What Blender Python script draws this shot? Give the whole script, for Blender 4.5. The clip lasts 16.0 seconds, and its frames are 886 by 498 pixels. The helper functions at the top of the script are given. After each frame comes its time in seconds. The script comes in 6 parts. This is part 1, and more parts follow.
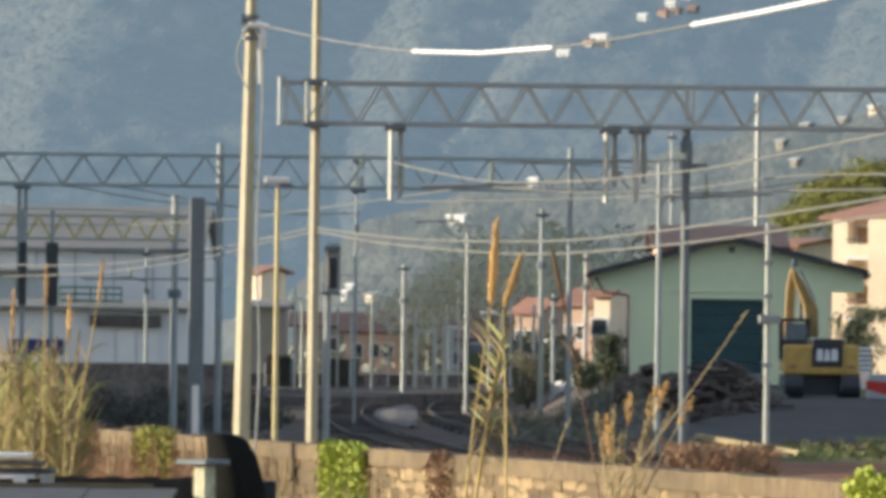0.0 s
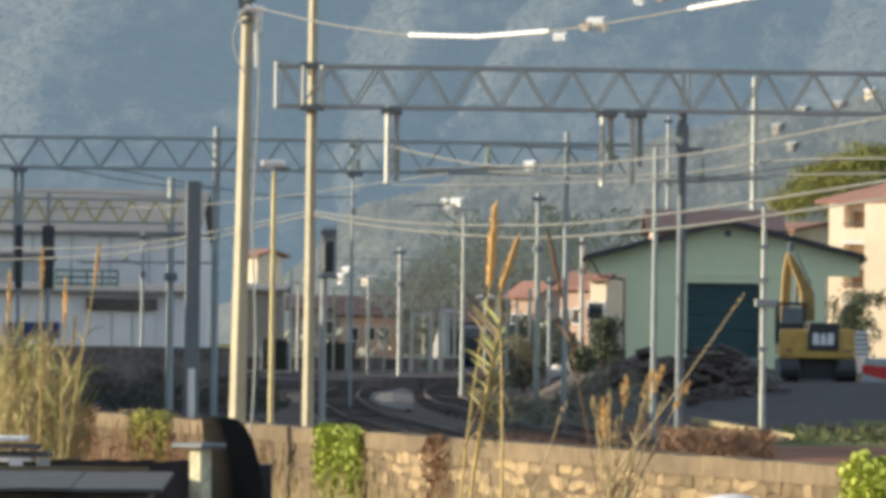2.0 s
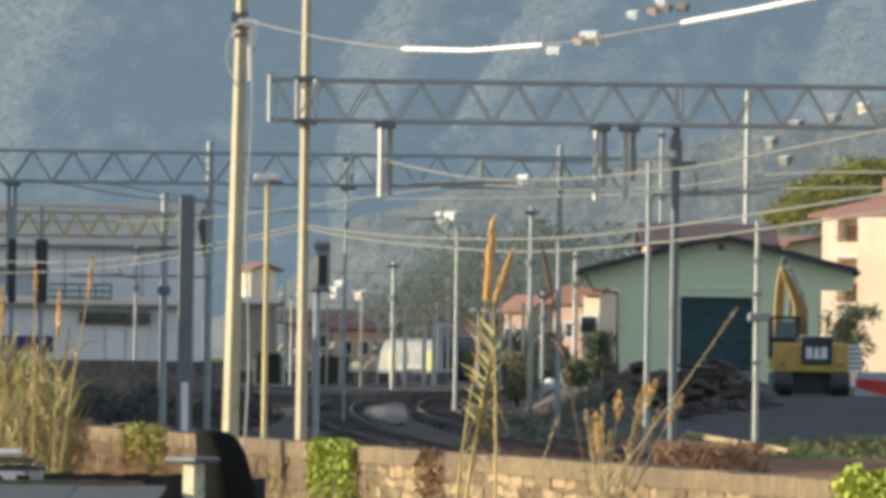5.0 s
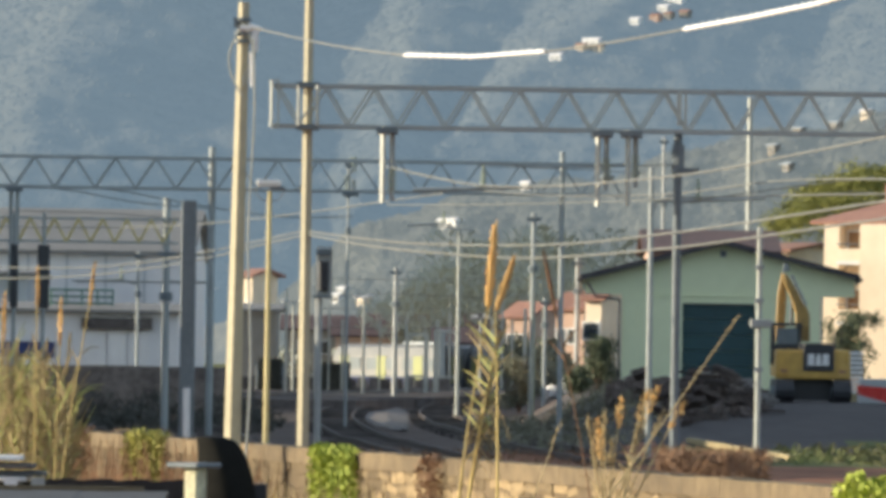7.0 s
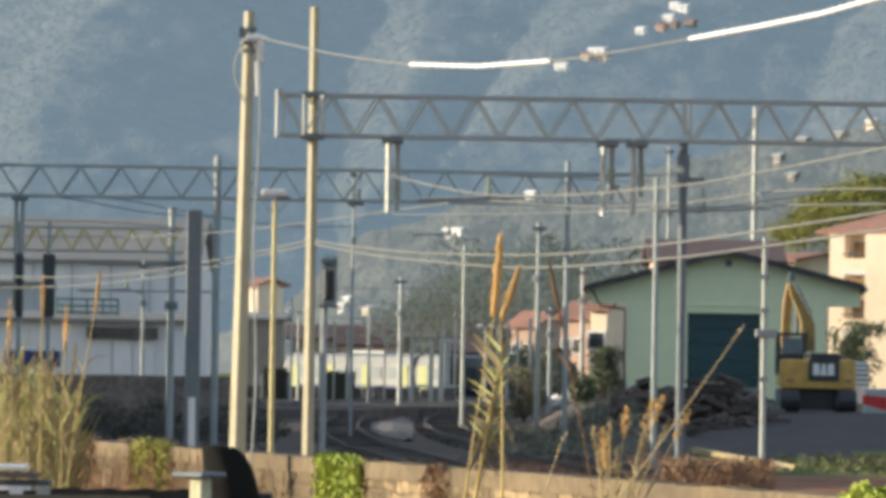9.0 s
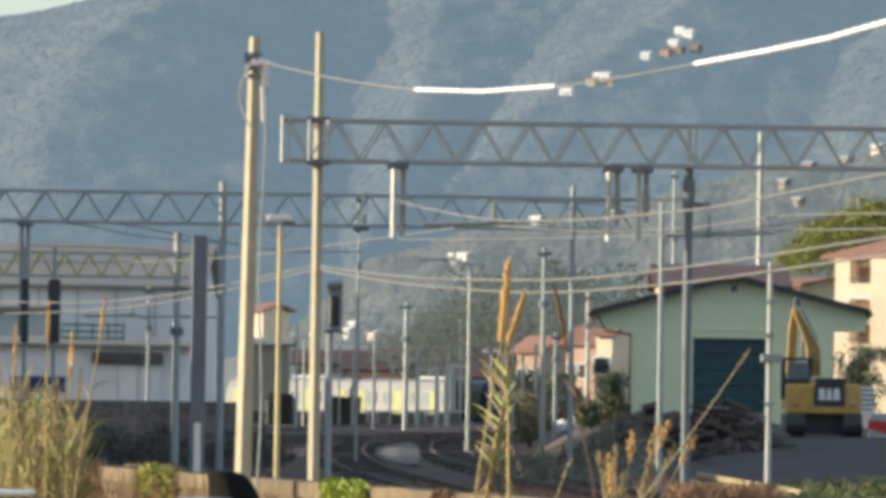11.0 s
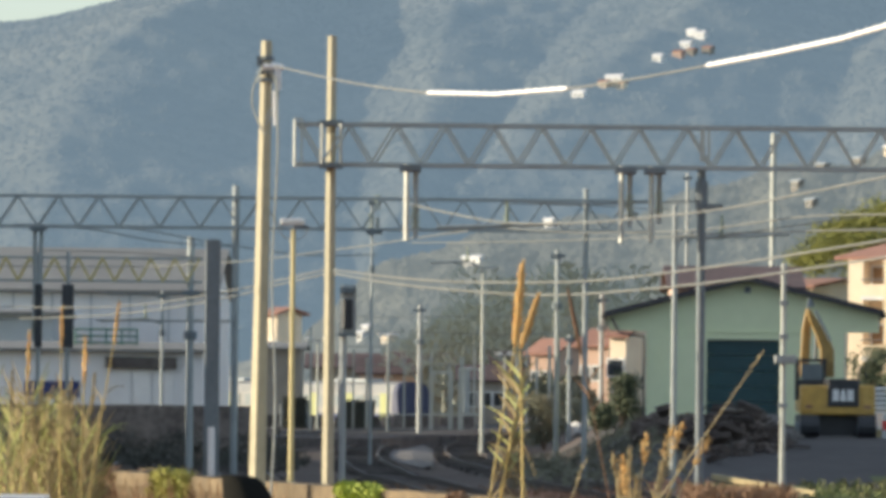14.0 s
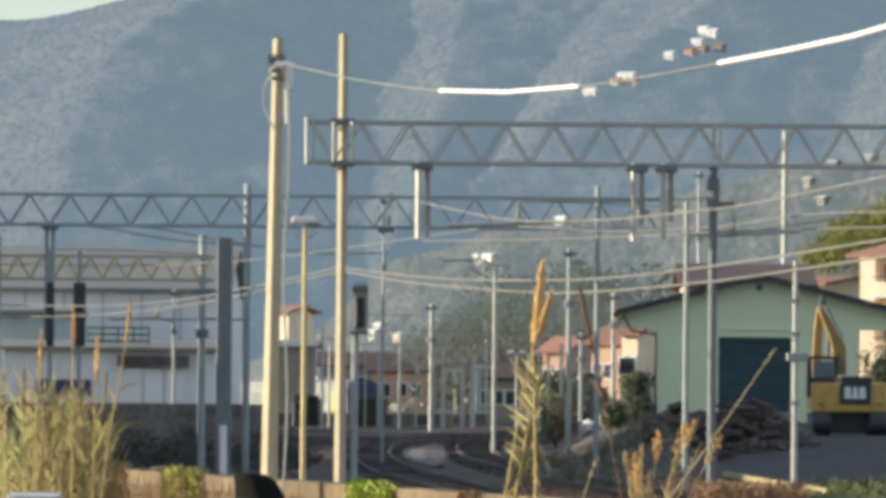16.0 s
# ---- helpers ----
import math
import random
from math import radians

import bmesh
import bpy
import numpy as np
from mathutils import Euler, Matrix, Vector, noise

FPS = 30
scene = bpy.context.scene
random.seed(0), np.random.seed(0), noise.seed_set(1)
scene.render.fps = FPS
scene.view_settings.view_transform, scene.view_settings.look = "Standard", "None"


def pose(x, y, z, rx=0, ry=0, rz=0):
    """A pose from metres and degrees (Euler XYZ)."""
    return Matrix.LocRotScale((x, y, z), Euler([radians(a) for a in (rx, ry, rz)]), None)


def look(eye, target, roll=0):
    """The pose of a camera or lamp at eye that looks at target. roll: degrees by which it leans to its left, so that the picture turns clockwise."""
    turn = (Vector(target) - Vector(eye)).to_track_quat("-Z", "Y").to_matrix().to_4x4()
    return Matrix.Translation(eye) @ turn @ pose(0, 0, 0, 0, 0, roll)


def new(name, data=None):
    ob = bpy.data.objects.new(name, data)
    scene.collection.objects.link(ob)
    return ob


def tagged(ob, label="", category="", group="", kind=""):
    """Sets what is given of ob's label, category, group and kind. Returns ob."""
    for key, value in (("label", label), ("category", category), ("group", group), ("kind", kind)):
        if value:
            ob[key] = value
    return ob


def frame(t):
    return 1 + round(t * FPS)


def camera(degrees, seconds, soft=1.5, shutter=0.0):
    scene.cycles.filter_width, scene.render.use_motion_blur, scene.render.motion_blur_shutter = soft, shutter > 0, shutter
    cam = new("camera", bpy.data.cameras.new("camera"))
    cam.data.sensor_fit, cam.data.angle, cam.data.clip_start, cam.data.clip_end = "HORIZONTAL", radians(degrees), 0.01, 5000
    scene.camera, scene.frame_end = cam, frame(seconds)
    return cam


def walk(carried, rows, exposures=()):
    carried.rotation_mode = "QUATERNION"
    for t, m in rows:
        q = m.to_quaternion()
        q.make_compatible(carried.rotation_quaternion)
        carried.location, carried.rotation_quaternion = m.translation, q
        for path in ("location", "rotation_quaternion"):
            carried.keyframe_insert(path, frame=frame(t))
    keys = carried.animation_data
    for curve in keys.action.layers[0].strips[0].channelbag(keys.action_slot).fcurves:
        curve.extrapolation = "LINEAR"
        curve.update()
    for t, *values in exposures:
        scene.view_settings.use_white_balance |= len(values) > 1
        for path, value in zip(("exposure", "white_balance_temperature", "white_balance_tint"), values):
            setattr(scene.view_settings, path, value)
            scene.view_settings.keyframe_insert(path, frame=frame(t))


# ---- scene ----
# camera: hand-held on one spot, long lens
cam = camera(8.0, 16.0, soft=4.4)
EYE = (0.0, 0.0, 2.8)
# seconds, degrees up, degrees to the left, lean
TURNS = [
    (0, 0.9147, -0.0000, 0.700),
    (0.5, 0.8535, 0.0631, 0.728),
    (1, 0.8741, 0.0213, 0.779),
    (1.5, 0.8115, -0.0018, 0.801),
    (2, 0.7667, -0.0359, 0.767),
    (2.5, 0.6876, 0.0609, 0.754),
    (3, 0.7236, 0.0141, 0.814),
    (3.5, 0.6975, -0.0476, 0.788),
    (4, 0.7377, -0.0004, 0.855),
    (4.5, 0.8478, -0.0538, 0.859),
    (5, 0.8925, -0.0945, 0.774),
    (5.2, 0.9158, -0.1174, 0.859),
    (7.5, 0.9485, -0.0524, 0.836),
    (8, 0.9314, -0.0680, 0.771),
    (8.5, 0.9230, 0.0212, 0.921),
    (8.7, 0.9599, -0.0250, 0.906),
    (10.8, 1.2552, 0.0154, 0.849),
    (11, 1.2604, 0.0257, 0.851),
    (11.5, 1.2537, -0.0006, 0.874),
    (12, 1.2604, 0.1038, 0.870),
    (12.5, 1.2966, 0.1544, 0.752),
    (13, 1.3175, 0.1893, 0.636),
    (13.5, 1.3161, 0.1688, 0.565),
    (14, 1.2851, 0.1449, 0.564),
    (14.5, 1.2865, 0.1601, 0.634),
    (15, 1.1836, 0.2463, 0.650),
    (15.5, 1.2530, 0.2918, 0.590),
    (16, 1.2665, 0.2507, 0.492),
]
walk(cam, [(t, Matrix.Translation(EYE) @ pose(0, 0, 0, 90 + up, 0, left) @ pose(0, 0, 0, 0, 0, lean))
           for t, up, left, lean in TURNS], exposures=[(0.0, 0.95, 6600, 10), (16.0, 0.95, 6600, 10)])

# ---- world and sun ----
SUN_UP, SUN_AZ = 12.0, -87.0   # degrees above the horizon; degrees from +y, negative to the left
world = bpy.data.worlds.new("sky")
scene.world = world
world.use_nodes = True
wn = world.node_tree
sky = wn.nodes.new("ShaderNodeTexSky")
sky.sky_type, sky.sun_disc = "NISHITA", False
sky.sun_elevation, sky.sun_rotation = radians(SUN_UP), radians(SUN_AZ)
sky.air_density, sky.dust_density, sky.ozone_density = 1.0, 0.8, 2.6
haze = wn.nodes.new("ShaderNodeMix")          # a little whitish haze in the evening sky
haze.data_type = "RGBA"
haze.inputs["Factor"].default_value, haze.inputs["B"].default_value = 0.45, (2.0, 2.1, 2.1, 1)
wn.links.new(sky.outputs[0], haze.inputs["A"])
wn.links.new(haze.outputs["Result"], wn.nodes["Background"].inputs[0])
wn.nodes["Background"].inputs[1].default_value = 0.15
sun = new("sun", bpy.data.lights.new("sun", "SUN"))
sun.data.energy, sun.data.angle, sun.data.color = 3.9, radians(0.6), (1.0, 0.87, 0.66)
sun_way = Vector((math.sin(radians(SUN_AZ)) * math.cos(radians(SUN_UP)),
                  math.cos(radians(SUN_AZ)) * math.cos(radians(SUN_UP)), math.sin(radians(SUN_UP))))
sun.matrix_basis = look(sun_way * 400, (0, 0, 0))


# ---- materials ----
def mat(name, c1, c2=None, scale=3.0, rough=0.75, metal=0.0, bump=0.25, vary=0.0, glow=0.0, glow_colour=None, stretch=(1, 1, 1), spec=0.5):
    """Two noise scales mix two colours; vary: brightness from object to object."""
    m = bpy.data.materials.new(name)
    m.use_nodes = True
    nt = m.node_tree
    b = nt.nodes["Principled BSDF"]
    b.inputs["Roughness"].default_value, b.inputs["Metallic"].default_value = rough, metal
    b.inputs["Specular IOR Level"].default_value = spec
    c2 = c2 or tuple(v * 0.72 for v in c1)
    tc = nt.nodes.new("ShaderNodeTexCoord")
    mp = nt.nodes.new("ShaderNodeMapping")
    mp.inputs["Scale"].default_value = stretch
    nt.links.new(tc.outputs["Object"], mp.inputs[0])
    info = nt.nodes.new("ShaderNodeObjectInfo")
    big = nt.nodes.new("ShaderNodeTexNoise")
    big.noise_dimensions = "4D"
    big.inputs["Scale"].default_value, big.inputs["Detail"].default_value = scale * 0.25, 3
    fine = nt.nodes.new("ShaderNodeTexNoise")
    fine.noise_dimensions = "4D"
    fine.inputs["Scale"].default_value, fine.inputs["Detail"].default_value = scale * 2.2, 5
    w = nt.nodes.new("ShaderNodeMath")
    w.operation, w.inputs[1].default_value = "MULTIPLY", 37.0
    nt.links.new(info.outputs["Random"], w.inputs[0])
    for n in (big, fine):
        nt.links.new(mp.outputs[0], n.inputs["Vector"])
        nt.links.new(w.outputs[0], n.inputs["W"])
    add = nt.nodes.new("ShaderNodeMath")
    add.operation = "ADD"
    nt.links.new(big.outputs[0], add.inputs[0])
    nt.links.new(fine.outputs[0], add.inputs[1])
    ramp = nt.nodes.new("ShaderNodeMapRange")
    ramp.inputs["From Min"].default_value, ramp.inputs["From Max"].default_value = 0.75, 1.25
    nt.links.new(add.outputs[0], ramp.inputs[0])
    mix = nt.nodes.new("ShaderNodeMix")
    mix.data_type = "RGBA"
    mix.inputs["A"].default_value, mix.inputs["B"].default_value = (*c1, 1), (*c2, 1)
    nt.links.new(ramp.outputs[0], mix.inputs["Factor"])
    out = mix.outputs["Result"]
    if vary:
        hsv = nt.nodes.new("ShaderNodeHueSaturation")
        rng = nt.nodes.new("ShaderNodeMapRange")
        rng.inputs["To Min"].default_value, rng.inputs["To Max"].default_value = 1 - vary, 1 + vary
        nt.links.new(info.outputs["Random"], rng.inputs[0])
        nt.links.new(rng.outputs[0], hsv.inputs["Value"])
        nt.links.new(out, hsv.inputs["Color"])
        out = hsv.outputs[0]
    nt.links.new(out, b.inputs["Base Color"])
    if bump:
        bp = nt.nodes.new("ShaderNodeBump")
        bp.inputs["Strength"].default_value, bp.inputs["Distance"].default_value = bump, 0.03
        nt.links.new(fine.outputs[0], bp.inputs["Height"])
        nt.links.new(bp.outputs[0], b.inputs["Normal"])
    if glow:
        b.inputs["Emission Color"].default_value = (*(glow_colour or c1), 1)
        b.inputs["Emission Strength"].default_value = glow
    return m


M = {
    "galv": mat("galvanised_steel", (0.38, 0.40, 0.395), (0.28, 0.30, 0.30), 4, 0.5, 0.15),
    "truss": mat("weathered_truss_steel", (0.37, 0.405, 0.40), (0.28, 0.31, 0.31), 4, 0.6, 0.05),
    "pale_steel": mat("pale_painted_steel", (0.47, 0.49, 0.45), (0.36, 0.38, 0.345), 4, 0.55, 0.1),
    "dark_steel": mat("dark_painted_steel", (0.17, 0.20, 0.22), (0.12, 0.15, 0.165), 4, 0.6, 0.1),
    "concrete": mat("pole_concrete", (0.48, 0.44, 0.31), (0.38, 0.35, 0.25), 3, 0.85),
    # bright yellow patches put jagged sunlight into the gate post's colour
    "pole_wash": mat("patchy_sun_yellow_wash", (0.78, 0.74, 0.50), (0.36, 0.34, 0.24), 9, 0.9, 0, 0.5),
    "cream_pole": mat("cream_painted_pole", (0.62, 0.53, 0.25), (0.50, 0.42, 0.20), 4, 0.6),
    "stone": mat("field_stone", (0.33, 0.25, 0.14), (0.15, 0.11, 0.063), 5, 0.9, 0, 0.6, 0.55),
    "mortar": mat("lime_mortar", (0.18, 0.135, 0.08), (0.10, 0.074, 0.048), 4, 0.95, 0, 0.6),
    "coping": mat("cement_coping", (0.21, 0.16, 0.094), (0.115, 0.088, 0.055), 2, 0.9, 0, 0.4),
    "ballast": mat("track_ballast", (0.16, 0.132, 0.115), (0.09, 0.074, 0.066), 0.9, 0.95, 0, 0.6, spec=0.08),
    "pale_ballast": mat("fresh_pale_ballast", (0.27, 0.255, 0.24), (0.13, 0.12, 0.115), 2, 0.95, 0, 0.6, spec=0.08),
    "soil": mat("red_brown_soil", (0.36, 0.18, 0.11), (0.19, 0.10, 0.07), 1.2, 0.95, 0, 0.6, spec=0.08),
    "asphalt": mat("yard_asphalt", (0.105, 0.098, 0.096), (0.075, 0.07, 0.07), 0.6, 0.9, 0, 0.3, spec=0.08),
    "grass": mat("rough_grass", (0.13, 0.17, 0.07), (0.16, 0.14, 0.075), 1.5, 0.95, 0, 0.6, spec=0.08),
    "rail": mat("rail_steel", (0.075, 0.062, 0.055), (0.045, 0.036, 0.032), 5, 0.6, 0.2),
    "rubble": mat("broken_concrete", (0.17, 0.155, 0.145), (0.08, 0.072, 0.07), 2, 0.95, 0, 0.6, 0.5, spec=0.08),
    "dark_rubble": mat("dark_demolition_rubble", (0.11, 0.09, 0.08), (0.05, 0.042, 0.04), 2, 0.95, 0, 0.6, 0.5, spec=0.08),
    "pale_rubble": mat("pale_rubble", (0.55, 0.55, 0.54), (0.4, 0.4, 0.4), 3, 0.9, 0, 0.5, 0.2),
    "green_wall": mat("pale_green_render", (0.80, 0.85, 0.57), (0.74, 0.79, 0.52), 0.8, 0.9, 0, 0.1),
    "green_door": mat("dark_green_door", (0.02, 0.075, 0.085), (0.015, 0.055, 0.065), 1.5, 0.5),
    "roof_dark": mat("dark_roof_edge", (0.07, 0.07, 0.08), (0.05, 0.05, 0.055), 2, 0.8),
    "tile": mat("terracotta_tile", (0.36, 0.19, 0.14), (0.25, 0.13, 0.10), 2, 0.9, 0, 0.3, 0.2),
    "old_tile": mat("dark_old_tile", (0.11, 0.07, 0.07), (0.07, 0.05, 0.052), 2, 0.9, 0, 0.3, 0.2),
    "cream": mat("cream_render", (0.82, 0.70, 0.54), (0.72, 0.60, 0.45), 0.6, 0.9, 0, 0.1),
    "orange_wall": mat("orange_render", (0.55, 0.38, 0.29), (0.45, 0.31, 0.24), 0.6, 0.9, 0, 0.1),
    "beige": mat("dull_beige_render", (0.30, 0.27, 0.23), (0.23, 0.21, 0.18), 0.6, 0.9, 0, 0.1),
    "shutter": mat("brown_wooden_shutter", (0.30, 0.18, 0.09), (0.22, 0.13, 0.07), 3, 0.7),
    "white_wall": mat("white_render", (0.74, 0.74, 0.72), (0.62, 0.63, 0.63), 0.7, 0.9, 0, 0.1),
    "hall_wall": mat("pale_grey_cladding", (0.80, 0.80, 0.80), (0.73, 0.73, 0.735), 0.4, 0.8, 0, 0.1),
    "hall_grey": mat("grey_cladding", (0.46, 0.50, 0.52), (0.40, 0.44, 0.46), 0.4, 0.8, 0, 0.1),
    "hall_roof": mat("grey_sheet_roof", (0.24, 0.235, 0.22), (0.18, 0.175, 0.165), 0.5, 0.7, 0, 0.1),
    "blue": mat("dark_blue_panel", (0.035, 0.06, 0.20), (0.028, 0.045, 0.15), 1, 0.6),
    "navy": mat("navy_paint", (0.03, 0.042, 0.10), (0.022, 0.03, 0.075), 1, 0.6),
    "white": mat("white_paint", (0.80, 0.80, 0.79), (0.72, 0.72, 0.72), 1, 0.5, 0, 0.05),
    "window": mat("dark_window_glass", (0.03, 0.04, 0.05), (0.02, 0.025, 0.03), 1, 0.1, 0, 0),
    "yellow": mat("machine_yellow", (0.62, 0.385, 0.09), (0.46, 0.285, 0.07), 2, 0.5, 0, 0.1),
    "worn_yellow": mat("worn_boom_yellow", (0.46, 0.29, 0.085), (0.28, 0.18, 0.06), 3, 0.6, 0, 0.2),
    "black": mat("black_paint", (0.04, 0.043, 0.05), (0.025, 0.027, 0.032), 2, 0.5, 0, 0.1),
    "door_green": mat("green_railing_paint", (0.10, 0.22, 0.17), (0.07, 0.16, 0.13), 3, 0.6),
    "train_white": mat("grimy_white_carriage", (0.24, 0.245, 0.24), (0.17, 0.175, 0.175), 0.6, 0.5, 0, 0.05),
    "signal_black": mat("faded_black_enamel", (0.06, 0.065, 0.07), (0.04, 0.045, 0.05), 3, 0.7, 0, 0.1),
    "train_yellow": mat("yellow_green_panel", (0.34, 0.36, 0.14), (0.27, 0.30, 0.12), 1, 0.4, 0, 0.05),
    "red": mat("red_net", (0.62, 0.05, 0.04), (0.45, 0.04, 0.035), 3, 0.8),
    "cable": mat("pale_cable", (0.24, 0.25, 0.23), (0.18, 0.185, 0.17), 4, 0.5, 0.0, 0),
    "white_sleeve": mat("white_cable_glint", (0.90, 0.90, 0.88), (0.84, 0.84, 0.82), 4, 0.35, 0, 0),
    "insulator": mat("glass_insulator", (0.30, 0.34, 0.24), (0.22, 0.25, 0.18), 6, 0.3, 0, 0),
    "cane": mat("dry_cane", (0.52, 0.40, 0.14), (0.36, 0.29, 0.12), 5, 0.8, 0, 0.2, 0.25),
    "plume": mat("orange_reed_plume", (0.74, 0.50, 0.20), (0.58, 0.38, 0.15), 6, 0.9, 0, 0.3, 0.15),
    "reed_leaf": mat("green_reed_leaf", (0.52, 0.52, 0.23), (0.36, 0.40, 0.16), 5, 0.8, 0, 0.2, 0.25),
    "straw": mat("dry_straw", (0.46, 0.38, 0.21), (0.32, 0.26, 0.145), 5, 0.9, 0, 0.2, 0.25),
    "ivy": mat("bright_green_ivy", (0.36, 0.41, 0.06), (0.20, 0.26, 0.04), 4, 0.8, 0, 0.2, 0.2),
    "yellow_ivy": mat("yellow_green_climber", (0.34, 0.33, 0.07), (0.19, 0.20, 0.05), 4, 0.8, 0, 0.2),
    "twig": mat("brown_brush", (0.28, 0.17, 0.10), (0.17, 0.10, 0.062), 4, 0.95, 0, 0.2),
    "scrub": mat("grey_green_scrub", (0.22, 0.22, 0.15), (0.13, 0.13, 0.095), 3, 0.9, 0, 0.2),
    "bush": mat("dark_green_bush", (0.14, 0.16, 0.09), (0.08, 0.10, 0.06), 3, 0.9, 0, 0.2),
    "dark_hedge": mat("dark_clipped_hedge", (0.085, 0.088, 0.072), (0.05, 0.052, 0.045), 3, 0.95, 0, 0.3),
    "pine": mat("pine_foliage", (0.27, 0.27, 0.065), (0.15, 0.165, 0.045), 3, 0.9, 0, 0.2),
    "bark": mat("pine_bark", (0.16, 0.10, 0.07), (0.10, 0.065, 0.05), 3, 0.95),
    "bare_wood": mat("bare_winter_trees", (0.40, 0.42, 0.36), (0.27, 0.285, 0.245), 0.2, 0.95, 0, 0),
    "dark_board": mat("dark_stained_board", (0.035, 0.03, 0.028), (0.022, 0.02, 0.02), 3, 0.8, 0, 0.3, 0.2),
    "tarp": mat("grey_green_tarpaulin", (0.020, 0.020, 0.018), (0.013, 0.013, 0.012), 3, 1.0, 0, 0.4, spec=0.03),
    "sheet": mat("grey_roof_sheet", (0.075, 0.078, 0.08), (0.05, 0.053, 0.055), 2, 0.7, 0, 0.3),
    "lamp_glass": mat("milky_lamp_glass", (0.8, 0.79, 0.74), (0.75, 0.74, 0.7), 2, 0.3, 0, 0),
}


# ---- mesh helpers ----
def box(bm, c, s, turn=0.0, tilt=0.0):
    """A box with centre c and size s, turned about z and tilted about y (degrees)."""
    m = Matrix.Translation(c) @ pose(0, 0, 0, 0, tilt, turn) @ Matrix.Diagonal((*s, 1))
    bmesh.ops.create_cube(bm, size=1.0, matrix=m)


def rod(bm, p, q, r, r2=None, n=8):
    """A round bar from p to q."""
    p, q = Vector(p), Vector(q)
    d = q - p
    m = Matrix.Translation((p + q) / 2) @ d.to_track_quat("Z", "Y").to_matrix().to_4x4()
    bmesh.ops.create_cone(bm, cap_ends=True, segments=n, radius1=r, radius2=r if r2 is None else r2, depth=d.length, matrix=m)


def bar(bm, p, q, w, h):
    """A square bar from p to q, w wide and h deep."""
    p, q = Vector(p), Vector(q)
    d = q - p
    m = Matrix.Translation((p + q) / 2) @ d.to_track_quat("Z", "Y").to_matrix().to_4x4() @ Matrix.Diagonal((w, h, d.length, 1))
    bmesh.ops.create_cube(bm, size=1.0, matrix=m)


def square_pole(bm, p, q, w0, w1, turn):
    """A four-sided tapering pole with chamfered corners from p up to q, turned about its axis (degrees)."""
    rings = []
    for c, w in ((Vector(p), w0), (Vector(q), w1)):
        k = [(sx * w * a, sy * w * b) for sx, sy, a, b in ((1, -1, 0.42, 0.5), (1, -1, 0.5, 0.42), (1, 1, 0.5, 0.42), (1, 1, 0.42, 0.5), (-1, 1, 0.42, 0.5), (-1, 1, 0.5, 0.42), (-1, -1, 0.5, 0.42), (-1, -1, 0.42, 0.5))]
        rings.append([bm.verts.new(c + Matrix.Rotation(radians(turn), 3, "Z") @ Vector((x, y, 0))) for x, y in k])
    a, b = rings
    for i in range(8):
        bm.faces.new((a[i], a[(i + 1) % 8], b[(i + 1) % 8], b[i]))
    bm.faces.new(a[::-1])
    bm.faces.new(b)


def tube(bm, pts, r, n=5):
    """One unbroken round bar through the points."""
    pts = [Vector(p) for p in pts]
    rings = []
    for i, p in enumerate(pts):
        d = (pts[min(i + 1, len(pts) - 1)] - pts[max(i - 1, 0)]).normalized()
        u = d.cross(Vector((0.0, 1.0, 0.05))).normalized()
        v = d.cross(u)
        rr = r[i] if isinstance(r, (list, tuple)) else r
        rings.append([bm.verts.new(p + rr * (math.cos(k * 2 * math.pi / n) * u + math.sin(k * 2 * math.pi / n) * v)) for k in range(n)])
    for a, b in zip(rings, rings[1:]):
        for k in range(n):
            bm.faces.new((a[k], a[(k + 1) % n], b[(k + 1) % n], b[k]))
    bm.faces.new(rings[0][::-1])
    bm.faces.new(rings[-1])


def prism(bm, outline, y0, y1):
    """An outline in x and z, drawn out from y0 to y1."""
    a = [bm.verts.new((x, y0, z)) for x, z in outline]
    b = [bm.verts.new((x, y1, z)) for x, z in outline]
    bm.faces.new(a)
    bm.faces.new(b[::-1])
    k = len(a)
    for i in range(k):
        bm.faces.new((a[i], b[i], b[(i + 1) % k], a[(i + 1) % k]))
    bmesh.ops.recalc_face_normals(bm, faces=bm.faces[:])


def soften(bm, width, steps=2):
    bmesh.ops.bevel(bm, geom=bm.edges[:], offset=width, segments=steps, affect="EDGES", profile=0.6)


def mesh(name, bm, *materials):
    me = bpy.data.meshes.new(name)
    bm.to_mesh(me)
    bm.free()
    for m in materials:
        me.materials.append(m)
    return me


def part(name, bm, material, parent, label=""):
    ob = new(name, mesh(name, bm, material))
    ob.parent = parent
    if label:
        tagged(ob, label)
    return ob


def shared(name, me, parent, m):
    """One more piece on a mesh that exists."""
    ob = new(name, me)
    ob.parent = parent
    ob.matrix_basis = m
    return ob


def thing(name, at, label, category, group="", kind=""):
    ob = new(name)
    ob.location = at
    return tagged(ob, label, category, group, kind)


def solo(name, bm, material, label, category, kind="", group="", at=(0, 0, 0)):
    ob = new(name, mesh(name, bm, material))
    ob.location = at
    return tagged(ob, label, category, group, kind)


def B():
    return bmesh.new()


def ease(v):
    v = min(1.0, max(0.0, v))
    return v * v * (3 - 2 * v)


# ---- ground ----
def ground_z(x, y):
    """The railway lies at 0; the yard by the shed lies higher; the land rises far off."""
    z = 1.36 * ease((x - 3.8) / 3.2) * ease((y - 165) / 38)
    z += 0.10 * noise.noise(Vector((x * 0.3, y * 0.06, 0))) * ease((y - 60) / 40) * ease((900 - y) / 300)
    return z


